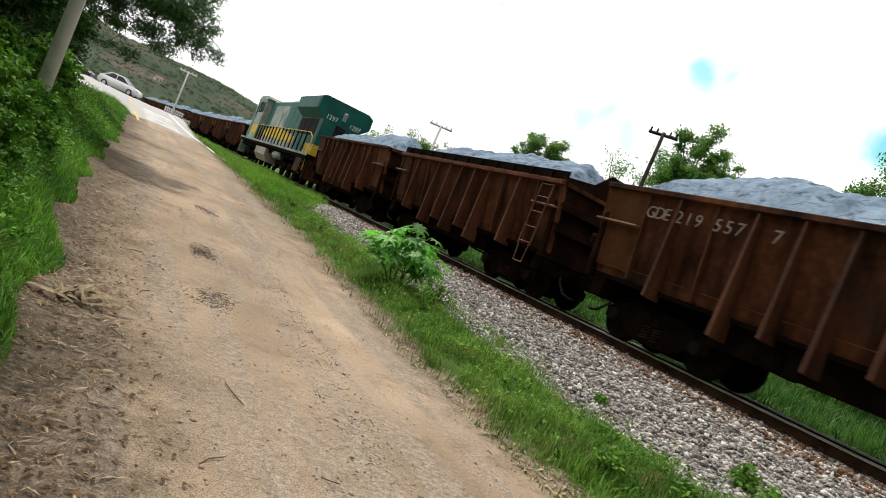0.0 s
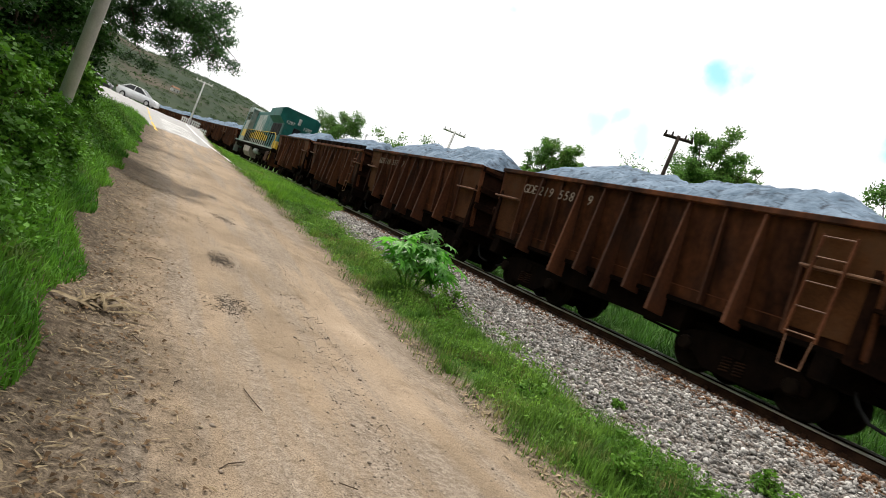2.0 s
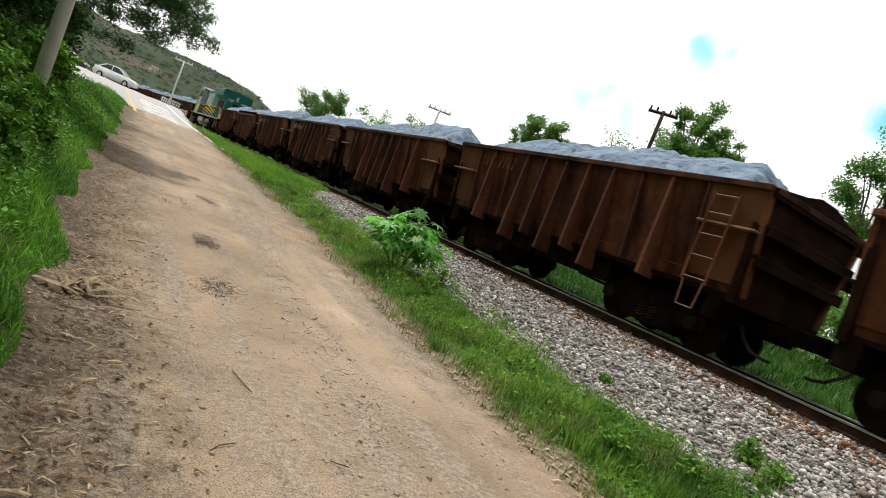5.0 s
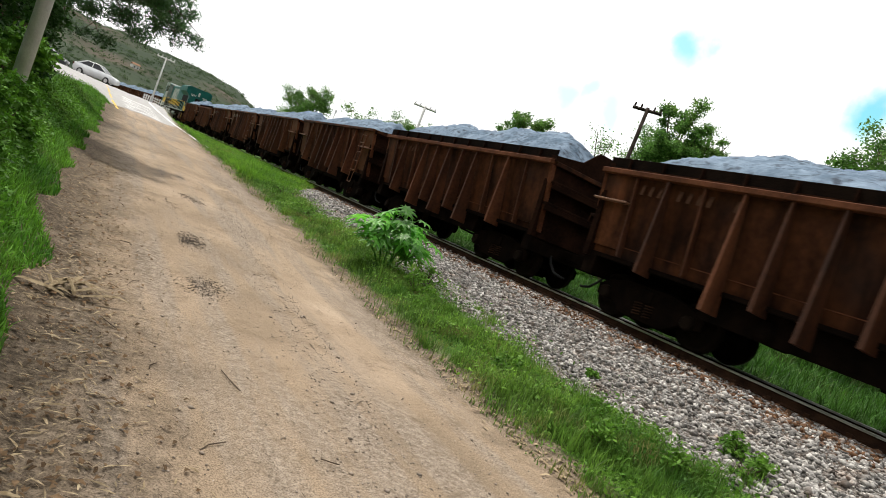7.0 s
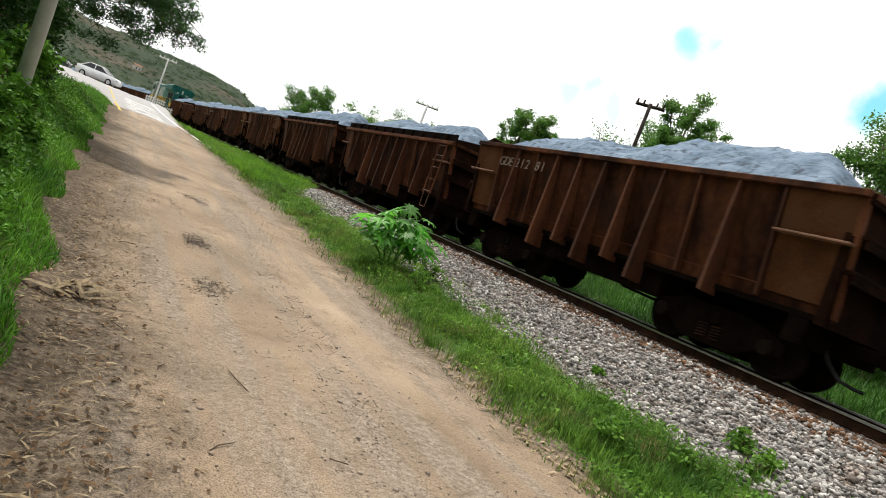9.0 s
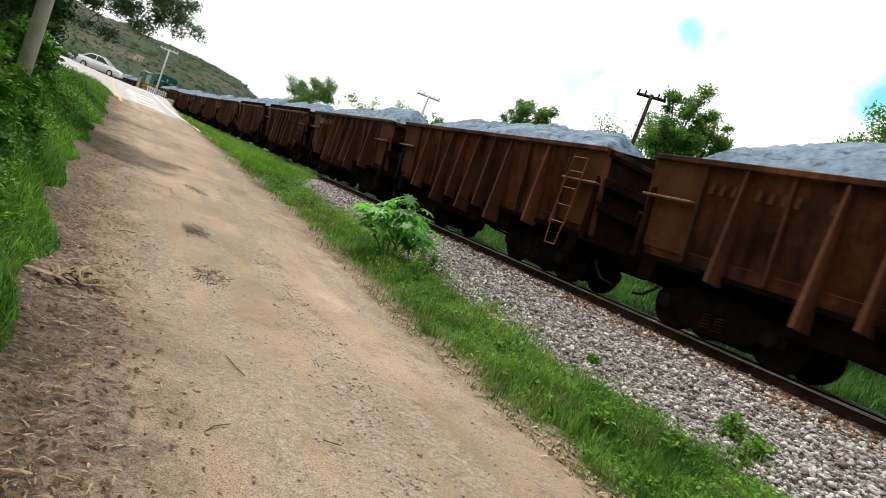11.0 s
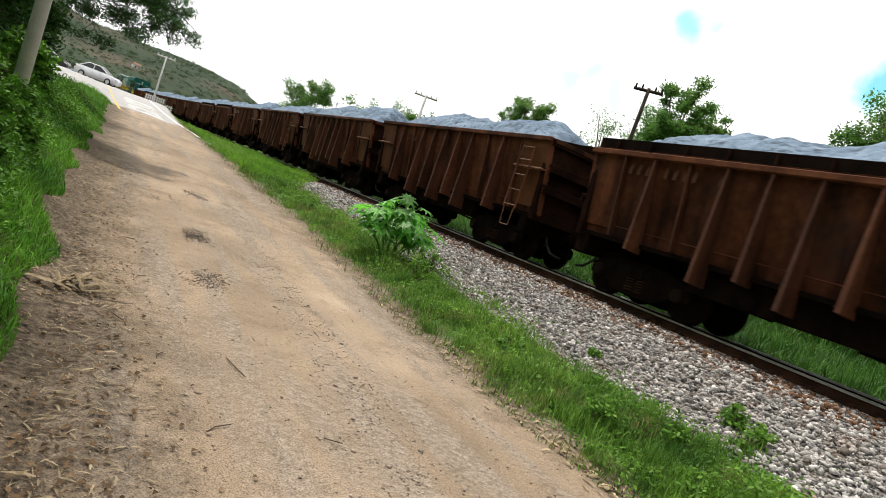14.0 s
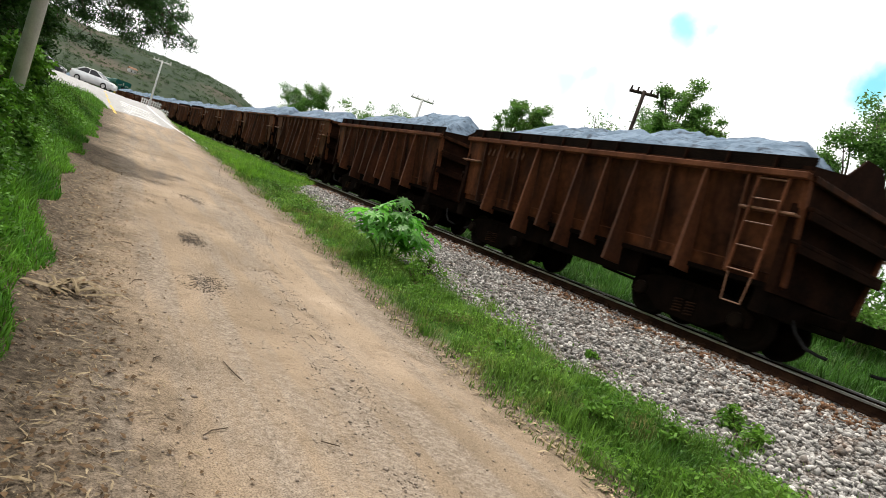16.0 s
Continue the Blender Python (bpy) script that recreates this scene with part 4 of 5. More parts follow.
# ---------------------------------------------------------------- locomotive
def locomotive():
    L = 11.4
    lo = new("locomotive")
    part("frame", boxes((-1.42, 1.42, -L, L, 1.28, 1.56), (-1.2, 1.2, -L + 0.4, L - 0.4, 1.0, 1.28), bev=0.03), UNDER, lo, "black walkway frame")
    part("walkway_edge", boxes((-1.44, -1.425, -L, L, 1.46, 1.58), (1.425, 1.44, -L, L, 1.46, 1.58)), LOCOGREY, lo, "dusty walkway edge strip")
    # hoods
    part("engine_hood", boxes((-0.98, 0.98, -6.0, 5.5, 1.56, 4.55), bev=0.08), LOCOGREEN, lo, "teal engine hood with worn grey streaks")
    part("exhaust_cowl", boxes((-0.7, 0.7, -3.6, 0.4, 4.52, 4.72), bev=0.06), LOCOGREY, lo)
    for s in (-1, 1):
        xs = sorted((s * 0.97, s * 1.0))
        for k in range(7):
            y0 = -5.7 + k * 1.58
            part("hood_door", boxes((*xs, y0, y0 + 1.5, 2.7, 4.2), bev=0.01), LOCOGREY if k in (3, 4, 5) else LOCOGREEN, lo, "dirty hood door")
            part("lower_door", boxes((*xs, y0, y0 + 1.5, 1.62, 1.98), bev=0.01), LOCOGREY, lo)
        # yellow band, higher towards the cab
        for k in range(8):
            y0 = -6.0 + k * 1.42
            part("band_panel", boxes((*sorted((s * 1.0, s * 1.012)), y0, y0 + 1.415, 1.99 - 0.0 * k, 2.36 + 0.32 * math.sin(math.pi * k / 8))), LOCOYELLOW, lo, "faded yellow band")
    wing = [(-1.05, 1.56), (-1.05, 3.55), (-1.55, 3.95), (-1.55, 4.55), (-1.25, 4.72), (1.25, 4.72), (1.55, 4.55), (1.55, 3.95), (1.05, 3.55), (1.05, 1.56)]
    part("radiator_hood", prism(wing, "y", -10.1, -5.4), LOCOGREEN, lo, "dark teal flared radiator hood")
    end = [(x * 0.985, z - 0.03) for x, z in wing]
    part("rear_hood", prism(end, "y", -10.3, -10.1), LOCOGREEN, lo)
    part("yellow_corner", boxes((-1.06, 1.06, -10.32, -8.6, 1.58, 2.15)), LOCOYELLOW, lo, "yellow band round the hood's end")
    part("rear_door", boxes((-0.28, 0.28, -10.335, -10.29, 2.3, 3.5), bev=0.01), DARKGLASS, lo, "dark end door")
    for s in (-1, 1):
        xs = sorted((s * 1.04, s * 1.075))
        for y0 in (-9.6, -8.2, -6.8):
            part("radiator_grille", boxes((*xs, y0, y0 + 1.25, 2.6, 3.5)), BLACK, lo, "dark radiator intake grille")
    for x in (-0.62, 0.74):
        lettering("road_number", "1297", 0.34, Matrix.Translation((x - 0.36, -10.31, 3.62)) @ pose(0, 0, 0, 90, 0, 0), WHITEPAINT, lo, "white road number")
    part("headlight", boxes((-0.11, 0.11, -10.38, -10.29, 3.8, 4.25), bev=0.03), CHROME, lo, "twin end headlight")
    # cab
    cab = part("cab", prism([(5.5, 1.56), (5.5, 4.62), (5.8, 4.74), (8.6, 4.74), (9.05, 4.45), (9.15, 3.4), (9.15, 1.56)], "x", -1.45, 1.45), LOCOGREY, lo, "dusty grey and teal driver's cab")
    part("cab_roof", prism([(5.4, 4.62), (5.75, 4.80), (8.65, 4.80), (9.2, 4.5), (9.15, 4.44), (5.4, 4.56)], "x", -1.47, 1.47), LOCOGREY, cab)
    part("nose", boxes((-1.2, 1.2, 9.1, 10.6, 1.56, 3.3), bev=0.1), LOCOGREY, lo, "short grey nose")
    for s in (-1, 1):
        xs = sorted((s * 1.44, s * 1.462))
        for y0 in (5.75, 6.5, 7.25):
            part("window", boxes((*xs, y0, y0 + 0.62, 3.55, 4.35)), DARKGLASS, cab, "dark side window")
        part("cab_door", boxes((*xs, 8.05, 8.75, 1.7, 4.3)), LOCOGREEN, cab, "teal cab door")
        part("door_window", boxes((*sorted((s * 1.46, s * 1.47)), 8.2, 8.6, 3.4, 4.1)), DARKGLASS, cab)
        part("cab_band", boxes((*xs, 5.55, 8.0, 1.95, 2.6)), LOCOYELLOW, cab, "faded yellow band")
        part("front_window", boxes((*sorted((s * 0.2, s * 1.25)), 9.1, 9.17, 3.45, 4.2)), DARKGLASS, cab)
        # handrail with stanchions
        x = s * 1.38
        bm = bmesh.new()
        tube(bm, (x, -10.2, 2.66), (x, 5.3, 2.66), 0.025, n=6)
        chain(bm, [(x, -10.2, 2.66), (x, -10.9, 2.45), (x, -11.2, 1.75), (x, -11.3, 0.7)], 0.028)
        part("handrail", bm, LOCOYELLOW, lo, "worn yellow handrail")
        for y in np.arange(-9.6, 5.3, 1.05):
            part("stanchion", tubes(((x, float(y), 1.56), (x, float(y), 2.66), 0.035), n=6), UNDER, lo)
        part("steps", boxes(*[(*sorted((s * 1.15, s * 1.42)), -11.3, -10.7, z, z + 0.04) for z in (0.5, 0.8, 1.1)], (*sorted((s * 1.12, s * 1.16)), -11.3, -10.7, 0.45, 1.3)), RUST, lo)
        part("step_side", boxes((*sorted((s * 1.0, s * 1.42)), -10.68, -9.4, 0.55, 1.26), bev=0.03), RUST, lo, "rusty brown skirt plate")
        part("air_reservoir", lathe([(-0.9, 0.0), (-0.86, 0.22), (0.86, 0.22), (0.9, 0.0)], 14), LOCOGREY, lo, smooth=True).matrix_basis = pose(s * 1.15, -3.6, 1.0, 0, 0, 90)
    part("fuel_tank", prism([(-1.4, 1.2), (-1.4, 0.75), (-1.1, 0.38), (1.1, 0.38), (1.4, 0.75), (1.4, 1.2)], "y", -0.6, 3.2), LOCODUST, lo, "dusty pale fuel tank")
    for y in (-7.9, -4.4, 5.0, 8.4):
        b = part("bogie", boxes((-0.9, 0.9, -0.3, 0.3, 0.5, 1.0), (-1.02, -0.86, -1.5, 1.5, 0.5, 0.82), (0.86, 1.02, -1.5, 1.5, 0.5, 0.82), (-1.04, -0.86, -1.15, -0.65, 0.3, 0.7), (-1.04, -0.86, 0.65, 1.15, 0.3, 0.7), (0.86, 1.04, -1.15, -0.65, 0.3, 0.7), (0.86, 1.04, 0.65, 1.15, 0.3, 0.7), bev=0.03), UNDER, lo, "grimy locomotive bogie, darkened for shade")
        b.location = (0, y, 0)
        for k in (-1, 1):
            wheelset(b, k * 0.9, 0.46)
    for k in (-1, 1):
        part("coupler", boxes((-0.15, 0.15, *sorted((k * 11.2, k * 11.85)), 0.7, 0.98), bev=0.02), UNDER, lo)
        part("pilot", boxes((-1.3, 1.3, *sorted((k * 11.3, k * 11.42)), 0.35, 1.3), bev=0.02), RUST if k < 0 else LOCOGREY, lo)
    lo.scale = (1.03, 1.0, 1.09)
    MOVERS.append((lo, JOINT0 + 2 * PITCH + LOCO_LEN / 2, 0.0))
    return tagged(lo, "teal, grey and yellow diesel locomotive hauling ore wagons", "locomotive")


locomotive()


# ---------------------------------------------------------------- planting beside the lane
def polar(az, dist):
    return dist * math.sin(radians(az)), dist * math.cos(radians(az))


def blades(name, x, y, h, material, label, width=0.009):
    """Bent grass blades, two quads each, rooted on the ground."""
    n = len(x)
    z = ground_z(x, y) - 0.01
    a = rng.uniform(0, 2 * np.pi, n)
    d = np.stack([np.cos(a), np.sin(a), 0 * a], -1)
    w = np.stack([-np.sin(a), np.cos(a), 0 * a], -1) * (width * rng.uniform(0.6, 1.5, n))[:, None]
    p = np.stack([x, y, z], -1)
    up = np.array((0, 0, 1.0))
    lean = rng.uniform(0.0, 0.95, n)[:, None]
    h = h[:, None]
    m = p + up * h * 0.55 + d * h * lean * 0.3
    t = p + up * h * (1 - 0.25 * lean) + d * h * lean
    V = np.stack([p - w, p + w, m + w * 0.8, m - w * 0.8, t + w * 0.15, t - w * 0.15], 1).reshape(-1, 3)
    k = (np.arange(n) * 6)[:, None]
    Fq = np.concatenate([k + [0, 1, 2, 3], k + [3, 2, 4, 5]])
    ob = arrays(name, V, Fq, material)
    return tagged(ob, label, "grass", kind="stuff")


def build_grass():
    # strip between lane and ballast
    n = 95000
    y = 1.2 + 44 * rng.uniform(0, 1, n) ** 1.9
    mid = 4.62 + 0.25 * np.clip((y - 3) / 5, 0, 1) + 0.12 * wob(3, y, 0.9)
    x = mid + rng.normal(0, 0.5, n)
    keep = (x > 3.65) & (wob(x, y, 1.6) + rng.uniform(-0.9, 0.9, n) > -0.5)
    x, y = x[keep], y[keep]
    h = rng.uniform(0.03, 0.21, len(x)) * (0.85 + 0.65 * wob(x, y, 1.9)) * np.clip(1.3 - np.abs(x - 4.6) * 0.7, 0.35, 1)
    blades("verge_grass", x, y, h, GRASS, "lush green grass strip between lane and ballast", 0.005)
    # taller tufts in the strip
    n = 34000
    k = rng.integers(0, 420, n)
    cy = 1.8 + 34 * rng.uniform(0, 1, 420) ** 1.5
    cx = 4.75 + 0.25 * np.clip((cy - 3) / 5, 0, 1) + rng.normal(0, 0.4, 420)
    cx = np.where((np.abs(cy - 10.2) < 1.6) & (cx < 4.4), 4.8, cx)
    ch = rng.uniform(0.10, 0.28, 420)
    x, y = cx[k] + rng.normal(0, 0.07, n), cy[k] + rng.normal(0, 0.09, n)
    keep = x > 3.95
    x, y, h = x[keep], y[keep], (ch[k] * rng.uniform(0.4, 1.1, n))[keep]
    blades("verge_tufts", x, y, h, TUFT, "taller tufts of bright grass on the verge", 0.0045)
    # farther on the turf runs up to the sleepers
    n = 42000
    y = 20 + 44 * rng.uniform(0, 1, n) ** 1.3
    reach = np.interp(y, [20, 26], [0.4, 1.0])
    x = 4.2 + (track_x(y) - 1.25 - 4.2) * reach * rng.uniform(0, 1, n)
    x = np.where(y > 44, np.maximum(x, 4.9), x)
    h = rng.uniform(0.08, 0.32, n) * (0.9 + 0.5 * wob(x, y, 0.8))
    blades("trackside_grass", x, y, h, FARGRASS, "bright green grass running up to the track", 0.012)
    # left bank
    n = 42000
    y = 2.2 + 36 * rng.uniform(0, 1, n) ** 1.6
    x = -0.26 - np.abs(rng.normal(0, 0.75, n)) + 0.2 * wob(2, y, 1.1)
    h = rng.uniform(0.05, 0.3, n) * np.clip(0.4 + (-0.1 - x) * 0.9, 0.3, 1.4)
    blades("bank_grass", x, y, h, BANKGRASS, "tall green grass on the shaded bank", 0.007)
    # field behind the train
    n = 90000
    y = -2 + 50 * rng.uniform(0, 1, n) ** 1.2
    x = TRACK_X + 1.5 + 9 * rng.uniform(0, 1, n) ** 1.1
    h = rng.uniform(0.15, 0.6, n) * (0.9 + 0.4 * wob(x, y, 0.9))
    blades("field_grass", x, y, h, FIELD, "bright green grass beyond the track", 0.014)


build_grass()


def build_undergrowth():
    n = 46000
    y = 1.5 + 32 * rng.uniform(0, 1, n) ** 1.7
    x = 4.75 + 0.2 * np.clip((y - 3) / 5, 0, 1) + rng.normal(0, 0.42, n)
    keep = (x > 3.85) & (wob(x, y, 2.4, 1.0) + rng.uniform(-0.7, 0.7, n) > -0.15)
    x, y = x[keep], y[keep]
    z = ground_z(x, y) + rng.uniform(0.02, 0.26, len(x)) * (0.65 + 0.5 * wob(x, y, 1.9))
    ob = leaves("verge_weeds", np.stack([x, y, z], -1), 0.034 + 0.0012 * y.mean(), WEED, None, "tangle of small-leaved green weeds on the verge", long=2.2)
    tagged(ob, category="weeds", kind="stuff")
    n = 26000
    y = 2.6 + 24 * rng.uniform(0, 1, n) ** 1.5
    x = -0.6 - np.abs(rng.normal(0, 0.7, n)) + 0.2 * wob(2, y, 1.1)
    z = ground_z(x, y) + rng.uniform(0, 0.5, n) * np.clip(0.2 + (-0.3 - x) * 0.9, 0.15, 1.3)
    ob = leaves("bank_weeds", np.stack([x, y, z], -1), 0.06, LEAF, None, "leafy green undergrowth on the shaded bank", long=1.8)
    tagged(ob, category="weeds", kind="stuff")


build_undergrowth()


def castor_leaf():
    """A palmate leaf of nine toothed lobes, its midribs raised and its tips drooping."""
    bm = bmesh.new()
    centre = bm.verts.new((0, 0, 0.0))
    lobes = 9
    ring = []
    for i in range(lobes):
        a = 2 * math.pi * i / lobes + 0.17
        ln = 1.0 - 0.42 * (0.5 - 0.5 * math.cos(a)) ** 1.5
        ring.append(bm.verts.new((0.40 * math.cos(a - 0.35), 0.40 * math.sin(a - 0.35), -0.035)))
        for k, w, dz in ((0.62, -0.2, -0.05), (0.70, -0.16, -0.075), (0.86, -0.10, -0.14), (1.0, 0.0, -0.26), (0.86, 0.10, -0.14), (0.70, 0.16, -0.075), (0.62, 0.2, -0.05)):
            ring.append(bm.verts.new((k * ln * math.cos(a + w), k * ln * math.sin(a + w), dz * ln)))
    ribs = [bm.verts.new((0.6 * math.cos(2 * math.pi * i / lobes + 0.17) * 0.9, 0.6 * math.sin(2 * math.pi * i / lobes + 0.17) * 0.9, -0.015)) for i in range(lobes)]
    for i in range(lobes):
        o = i * 8
        loop = [ring[(o + j) % len(ring)] for j in range(9)]
        bm.faces.new((centre, loop[0], loop[1], ribs[i]))
        bm.faces.new((centre, ribs[i], loop[7], loop[8]))
        for j in range(1, 7):
            bm.faces.new((ribs[i], loop[j], loop[j + 1]))
    return bm


def castor(x, y):
    """A castor-oil plant: a few stems with large palmate leaves on long stalks."""
    z = float(ground_z(x, y))
    root = new("castor_plant")
    root.location = (x, y, z)
    r = random.Random(12)
    bm = bmesh.new()
    tips = []
    for sx, sy, sh in ((-0.15, 0.1, 1.05), (0.12, -0.12, 1.0), (-0.45, 0.05, 0.8), (0.45, -0.25, 0.55), (0.02, -0.4, 0.65), (-0.65, -0.1, 0.5), (0.3, 0.3, 0.8)):
        knee, top = Vector((sx * 0.5, sy * 0.5, sh * 0.5)), Vector((sx, sy, sh))
        chain(bm, [(sx * 0.2, sy * 0.2, -0.05), knee, top], 0.014, n=6)
        count = 11
        for i in range(count):
            a = i * 2.4 + r.uniform(-0.4, 0.4)
            start = knee.lerp(top, (i + 1) / count)
            reach = r.uniform(0.14, 0.4)
            end = start + Vector((math.cos(a) * reach, math.sin(a) * reach, r.uniform(0.02, 0.26)))
            chain(bm, [start, start.lerp(end, 0.5) + Vector((0, 0, 0.04)), end], 0.006, n=5)
            tips.append((end, a, r.uniform(0.16, 0.36)))
    part("stem", bm, CASTOR, root, "green stems")
    first = part("leaf", castor_leaf(), CASTOR, root, "large palmate green leaf")
    for i, (p, a, s) in enumerate(tips):
        m = Matrix.Translation(p) @ Euler((r.uniform(-0.35, 0.35), r.uniform(0.05, 0.75), a)).to_matrix().to_4x4() @ Matrix.Diagonal((s, s, s, 1))
        if i == 0:
            first.matrix_basis = m
        else:
            share(first, m)
    tagged(root, "bushy castor-oil plant with broad green leaves", "plant")


castor(5.0, 10.2)


def shrub(x, y, h, rad, n, size, seed, label, material=LEAF):
    r = random.Random(seed)
    z = float(ground_z(x, y))
    root = new("shrub")
    root.location = (x, y, z - 0.05)
    bm = bmesh.new()
    clumps = []
    for i in range(16):
        a = r.uniform(0, 2 * math.pi)
        e = Vector((math.cos(a) * rad * r.uniform(0.1, 0.9), math.sin(a) * rad * r.uniform(0.1, 0.9), h * r.uniform(0.12, 0.95)))
        chain(bm, [(0, 0, 0), (e.x * 0.4, e.y * 0.4, e.z * 0.6), e], min(0.03, 0.012 * h), n=5)
        clumps.append((*e, rad * r.uniform(0.22, 0.42)))
    part("stem", bm, BARK, root)
    leaves("foliage", clump_points(n, clumps, 0.85), size, material, root)
    return tagged(root, label, "shrub", "shrubs on the bank")


def overhang():
    """A tree whose feathery boughs reach out over the lane."""
    r = random.Random(61)
    x0, y0 = -3.0, 17.5
    z0 = float(ground_z(x0, y0))
    root = new("tree")
    root.location = (x0, y0, z0 - 0.05)
    part("trunk", tubes(((0, 0, -0.2), (0.2, 0, 2.2), 0.24, 0.2), ((0.2, 0, 2.2), (0.5, 0.1, 4.0), 0.2, 0.15)), BARK, root, smooth=True)
    bm, clumps = bmesh.new(), []
    fork = Vector((0.5, 0.1, 3.9))
    for az, el, d in ((4.4, 7.2, 17), (3.4, 6.0, 16.6), (1.8, 8.0, 16.5), (-1.6, 7.6, 17), (-0.8, 5.6, 17.5), (0.6, 6.8, 17), (0.4, 9.6, 16), (-3.4, 5.8, 17.5), (-2.6, 4.2, 18), (1.0, 10.4, 16), (-2.0, 10.5, 17), (-4.5, 8.0, 17.5), (-5.0, 4.6, 18.5), (0.0, 13, 17), (-4, 13, 17)):
        x, y = polar(az, d)
        e = Vector((x - x0, y - y0, 1.6 + d * math.tan(radians(el)) - z0))
        mid = fork.lerp(e, 0.5) + Vector((0, 0, 0.5))
        tube(bm, fork, mid, 0.06, 0.03, n=5)
        tube(bm, mid, e, 0.03, 0.006, n=5)
        for _ in range(9):
            k = r.uniform(0.35, 1.08)
            c = mid.lerp(e, k) + Vector((r.gauss(0, 0.25), r.gauss(0, 0.4), r.gauss(-0.05, 0.16)))
            tube(bm, mid.lerp(e, min(k, 0.95)), c, 0.01, 0.004, n=4)
            clumps.append((*c, r.uniform(0.16, 0.40)))
    part("branchwork", bm, BARK, root)
    leaves("crown", clump_points(40000, clumps, 0.75), 0.08, BOUGH, root, long=3.0)
    tagged(root, "roadside tree with feathery boughs over the lane", "tree")


def build_plants():
    r = random.Random(4)
    for i, (x, y, h, rad, n) in enumerate([(-1.9, 4.4, 1.5, 0.8, 2600), (-1.9, 6.2, 2.0, 0.9, 3400), (-2.2, 8.4, 2.6, 1.1, 4200), (-1.45, 9.3, 1.0, 0.6, 2300), (-1.5, 7.2, 1.3, 0.7, 2600), (-2.7, 11.4, 2.6, 1.1, 4200), (-2.5, 14.6, 2.8, 1.3, 4200), (-1.6, 12.9, 1.5, 0.8, 2600), (-1.6, 15.5, 1.6, 0.9, 2600), (-2.4, 17.5, 2.6, 1.2, 4000), (-2.9, 21.5, 2.8, 1.3, 4000), (-3.5, 26.0, 3.0, 1.5, 3800), (-4.2, 31.0, 3.4, 1.8, 3800), (-0.95, 5.0, 0.6, 0.4, 1100), (-1.0, 6.2, 0.75, 0.5, 1400), (-0.9, 7.8, 0.7, 0.5, 1400), (-0.8, 9.8, 0.7, 0.5, 1300), (-0.9, 11.6, 0.8, 0.55, 1300), (-0.75, 3.9, 0.45, 0.35, 900), (-3.4, 9.5, 4.2, 1.6, 6000), (-3.8, 14.5, 4.6, 1.8, 6000), (-4.0, 20.0, 5.0, 2.1, 6000), (-4.4, 27.0, 5.4, 2.4, 5500), (-4.0, 6.0, 3.6, 1.6, 4500)]):
        shrub(x - (0.34 if rad < 0.65 else 0.22), y, h, rad, int(n * 2.2), 0.078 if y < 12 else 0.12, 20 + i, "dense leafy green shrub on the bank", DARKLEAF if h > 2.2 else LEAF)
    # The last of these is unseen, added to shade the near left lane.
    for i, (x, y, h, c, n, s) in enumerate([(-5.2, 12.0, 8.5, 3.6, 15000, 0.2), (-5.6, 19.0, 9.0, 4.0, 15000, 0.22), (-5.5, 28.0, 9.5, 4.6, 14000, 0.26), (-7.5, 38.0, 9.0, 5.0, 12000, 0.3), (-4.6, 5.0, 8.0, 3.4, 9000, 0.2), (-2.7, 8.2, 9.5, 2.8, 2600, 0.17)]):
        tree(x, y, h, c, n, s, "tall dense green roadside tree", 40 + i)
    # the one that reaches over the lane
    overhang()
    for i, (x, y, h, rad) in enumerate([(4.55, 3.9, 0.32, 0.2), (5.1, 3.4, 0.3, 0.22), (4.7, 5.6, 0.26, 0.2), (5.3, 4.6, 0.2, 0.18), (5.5, 9.4, 0.45, 0.35), (5.0, 8.9, 0.4, 0.3), (5.5, 11.6, 0.6, 0.4), (6.1, 5.6, 0.14, 0.12), (5.9, 3.2, 0.34, 0.22), (6.3, 3.6, 0.3, 0.2), (4.6, 14.5, 0.4, 0.4), (4.9, 18, 0.5, 0.5)]):
        b = shrub(x, y, h, rad, 420, 0.06, 240 + i, "low leafy green weed on the verge", WEED)
        b["group"], b["category"] = "weeds on the verge", "weed"
    # bushes beyond the track
    for i in range(34):
        y = -6 + i * 1.75 + r.uniform(-0.6, 0.6)
        b = shrub(TRACK_X + (8.0, 10.2)[i % 2] + r.uniform(-0.6, 0.6) + 0.08 * max(0, y), y, r.uniform(1.8, 2.6), r.uniform(1.4, 1.9), 4600, 0.17, 140 + i, "leafy green bush beyond the track", AIRY)
        b["group"] = "bushes beyond the track"
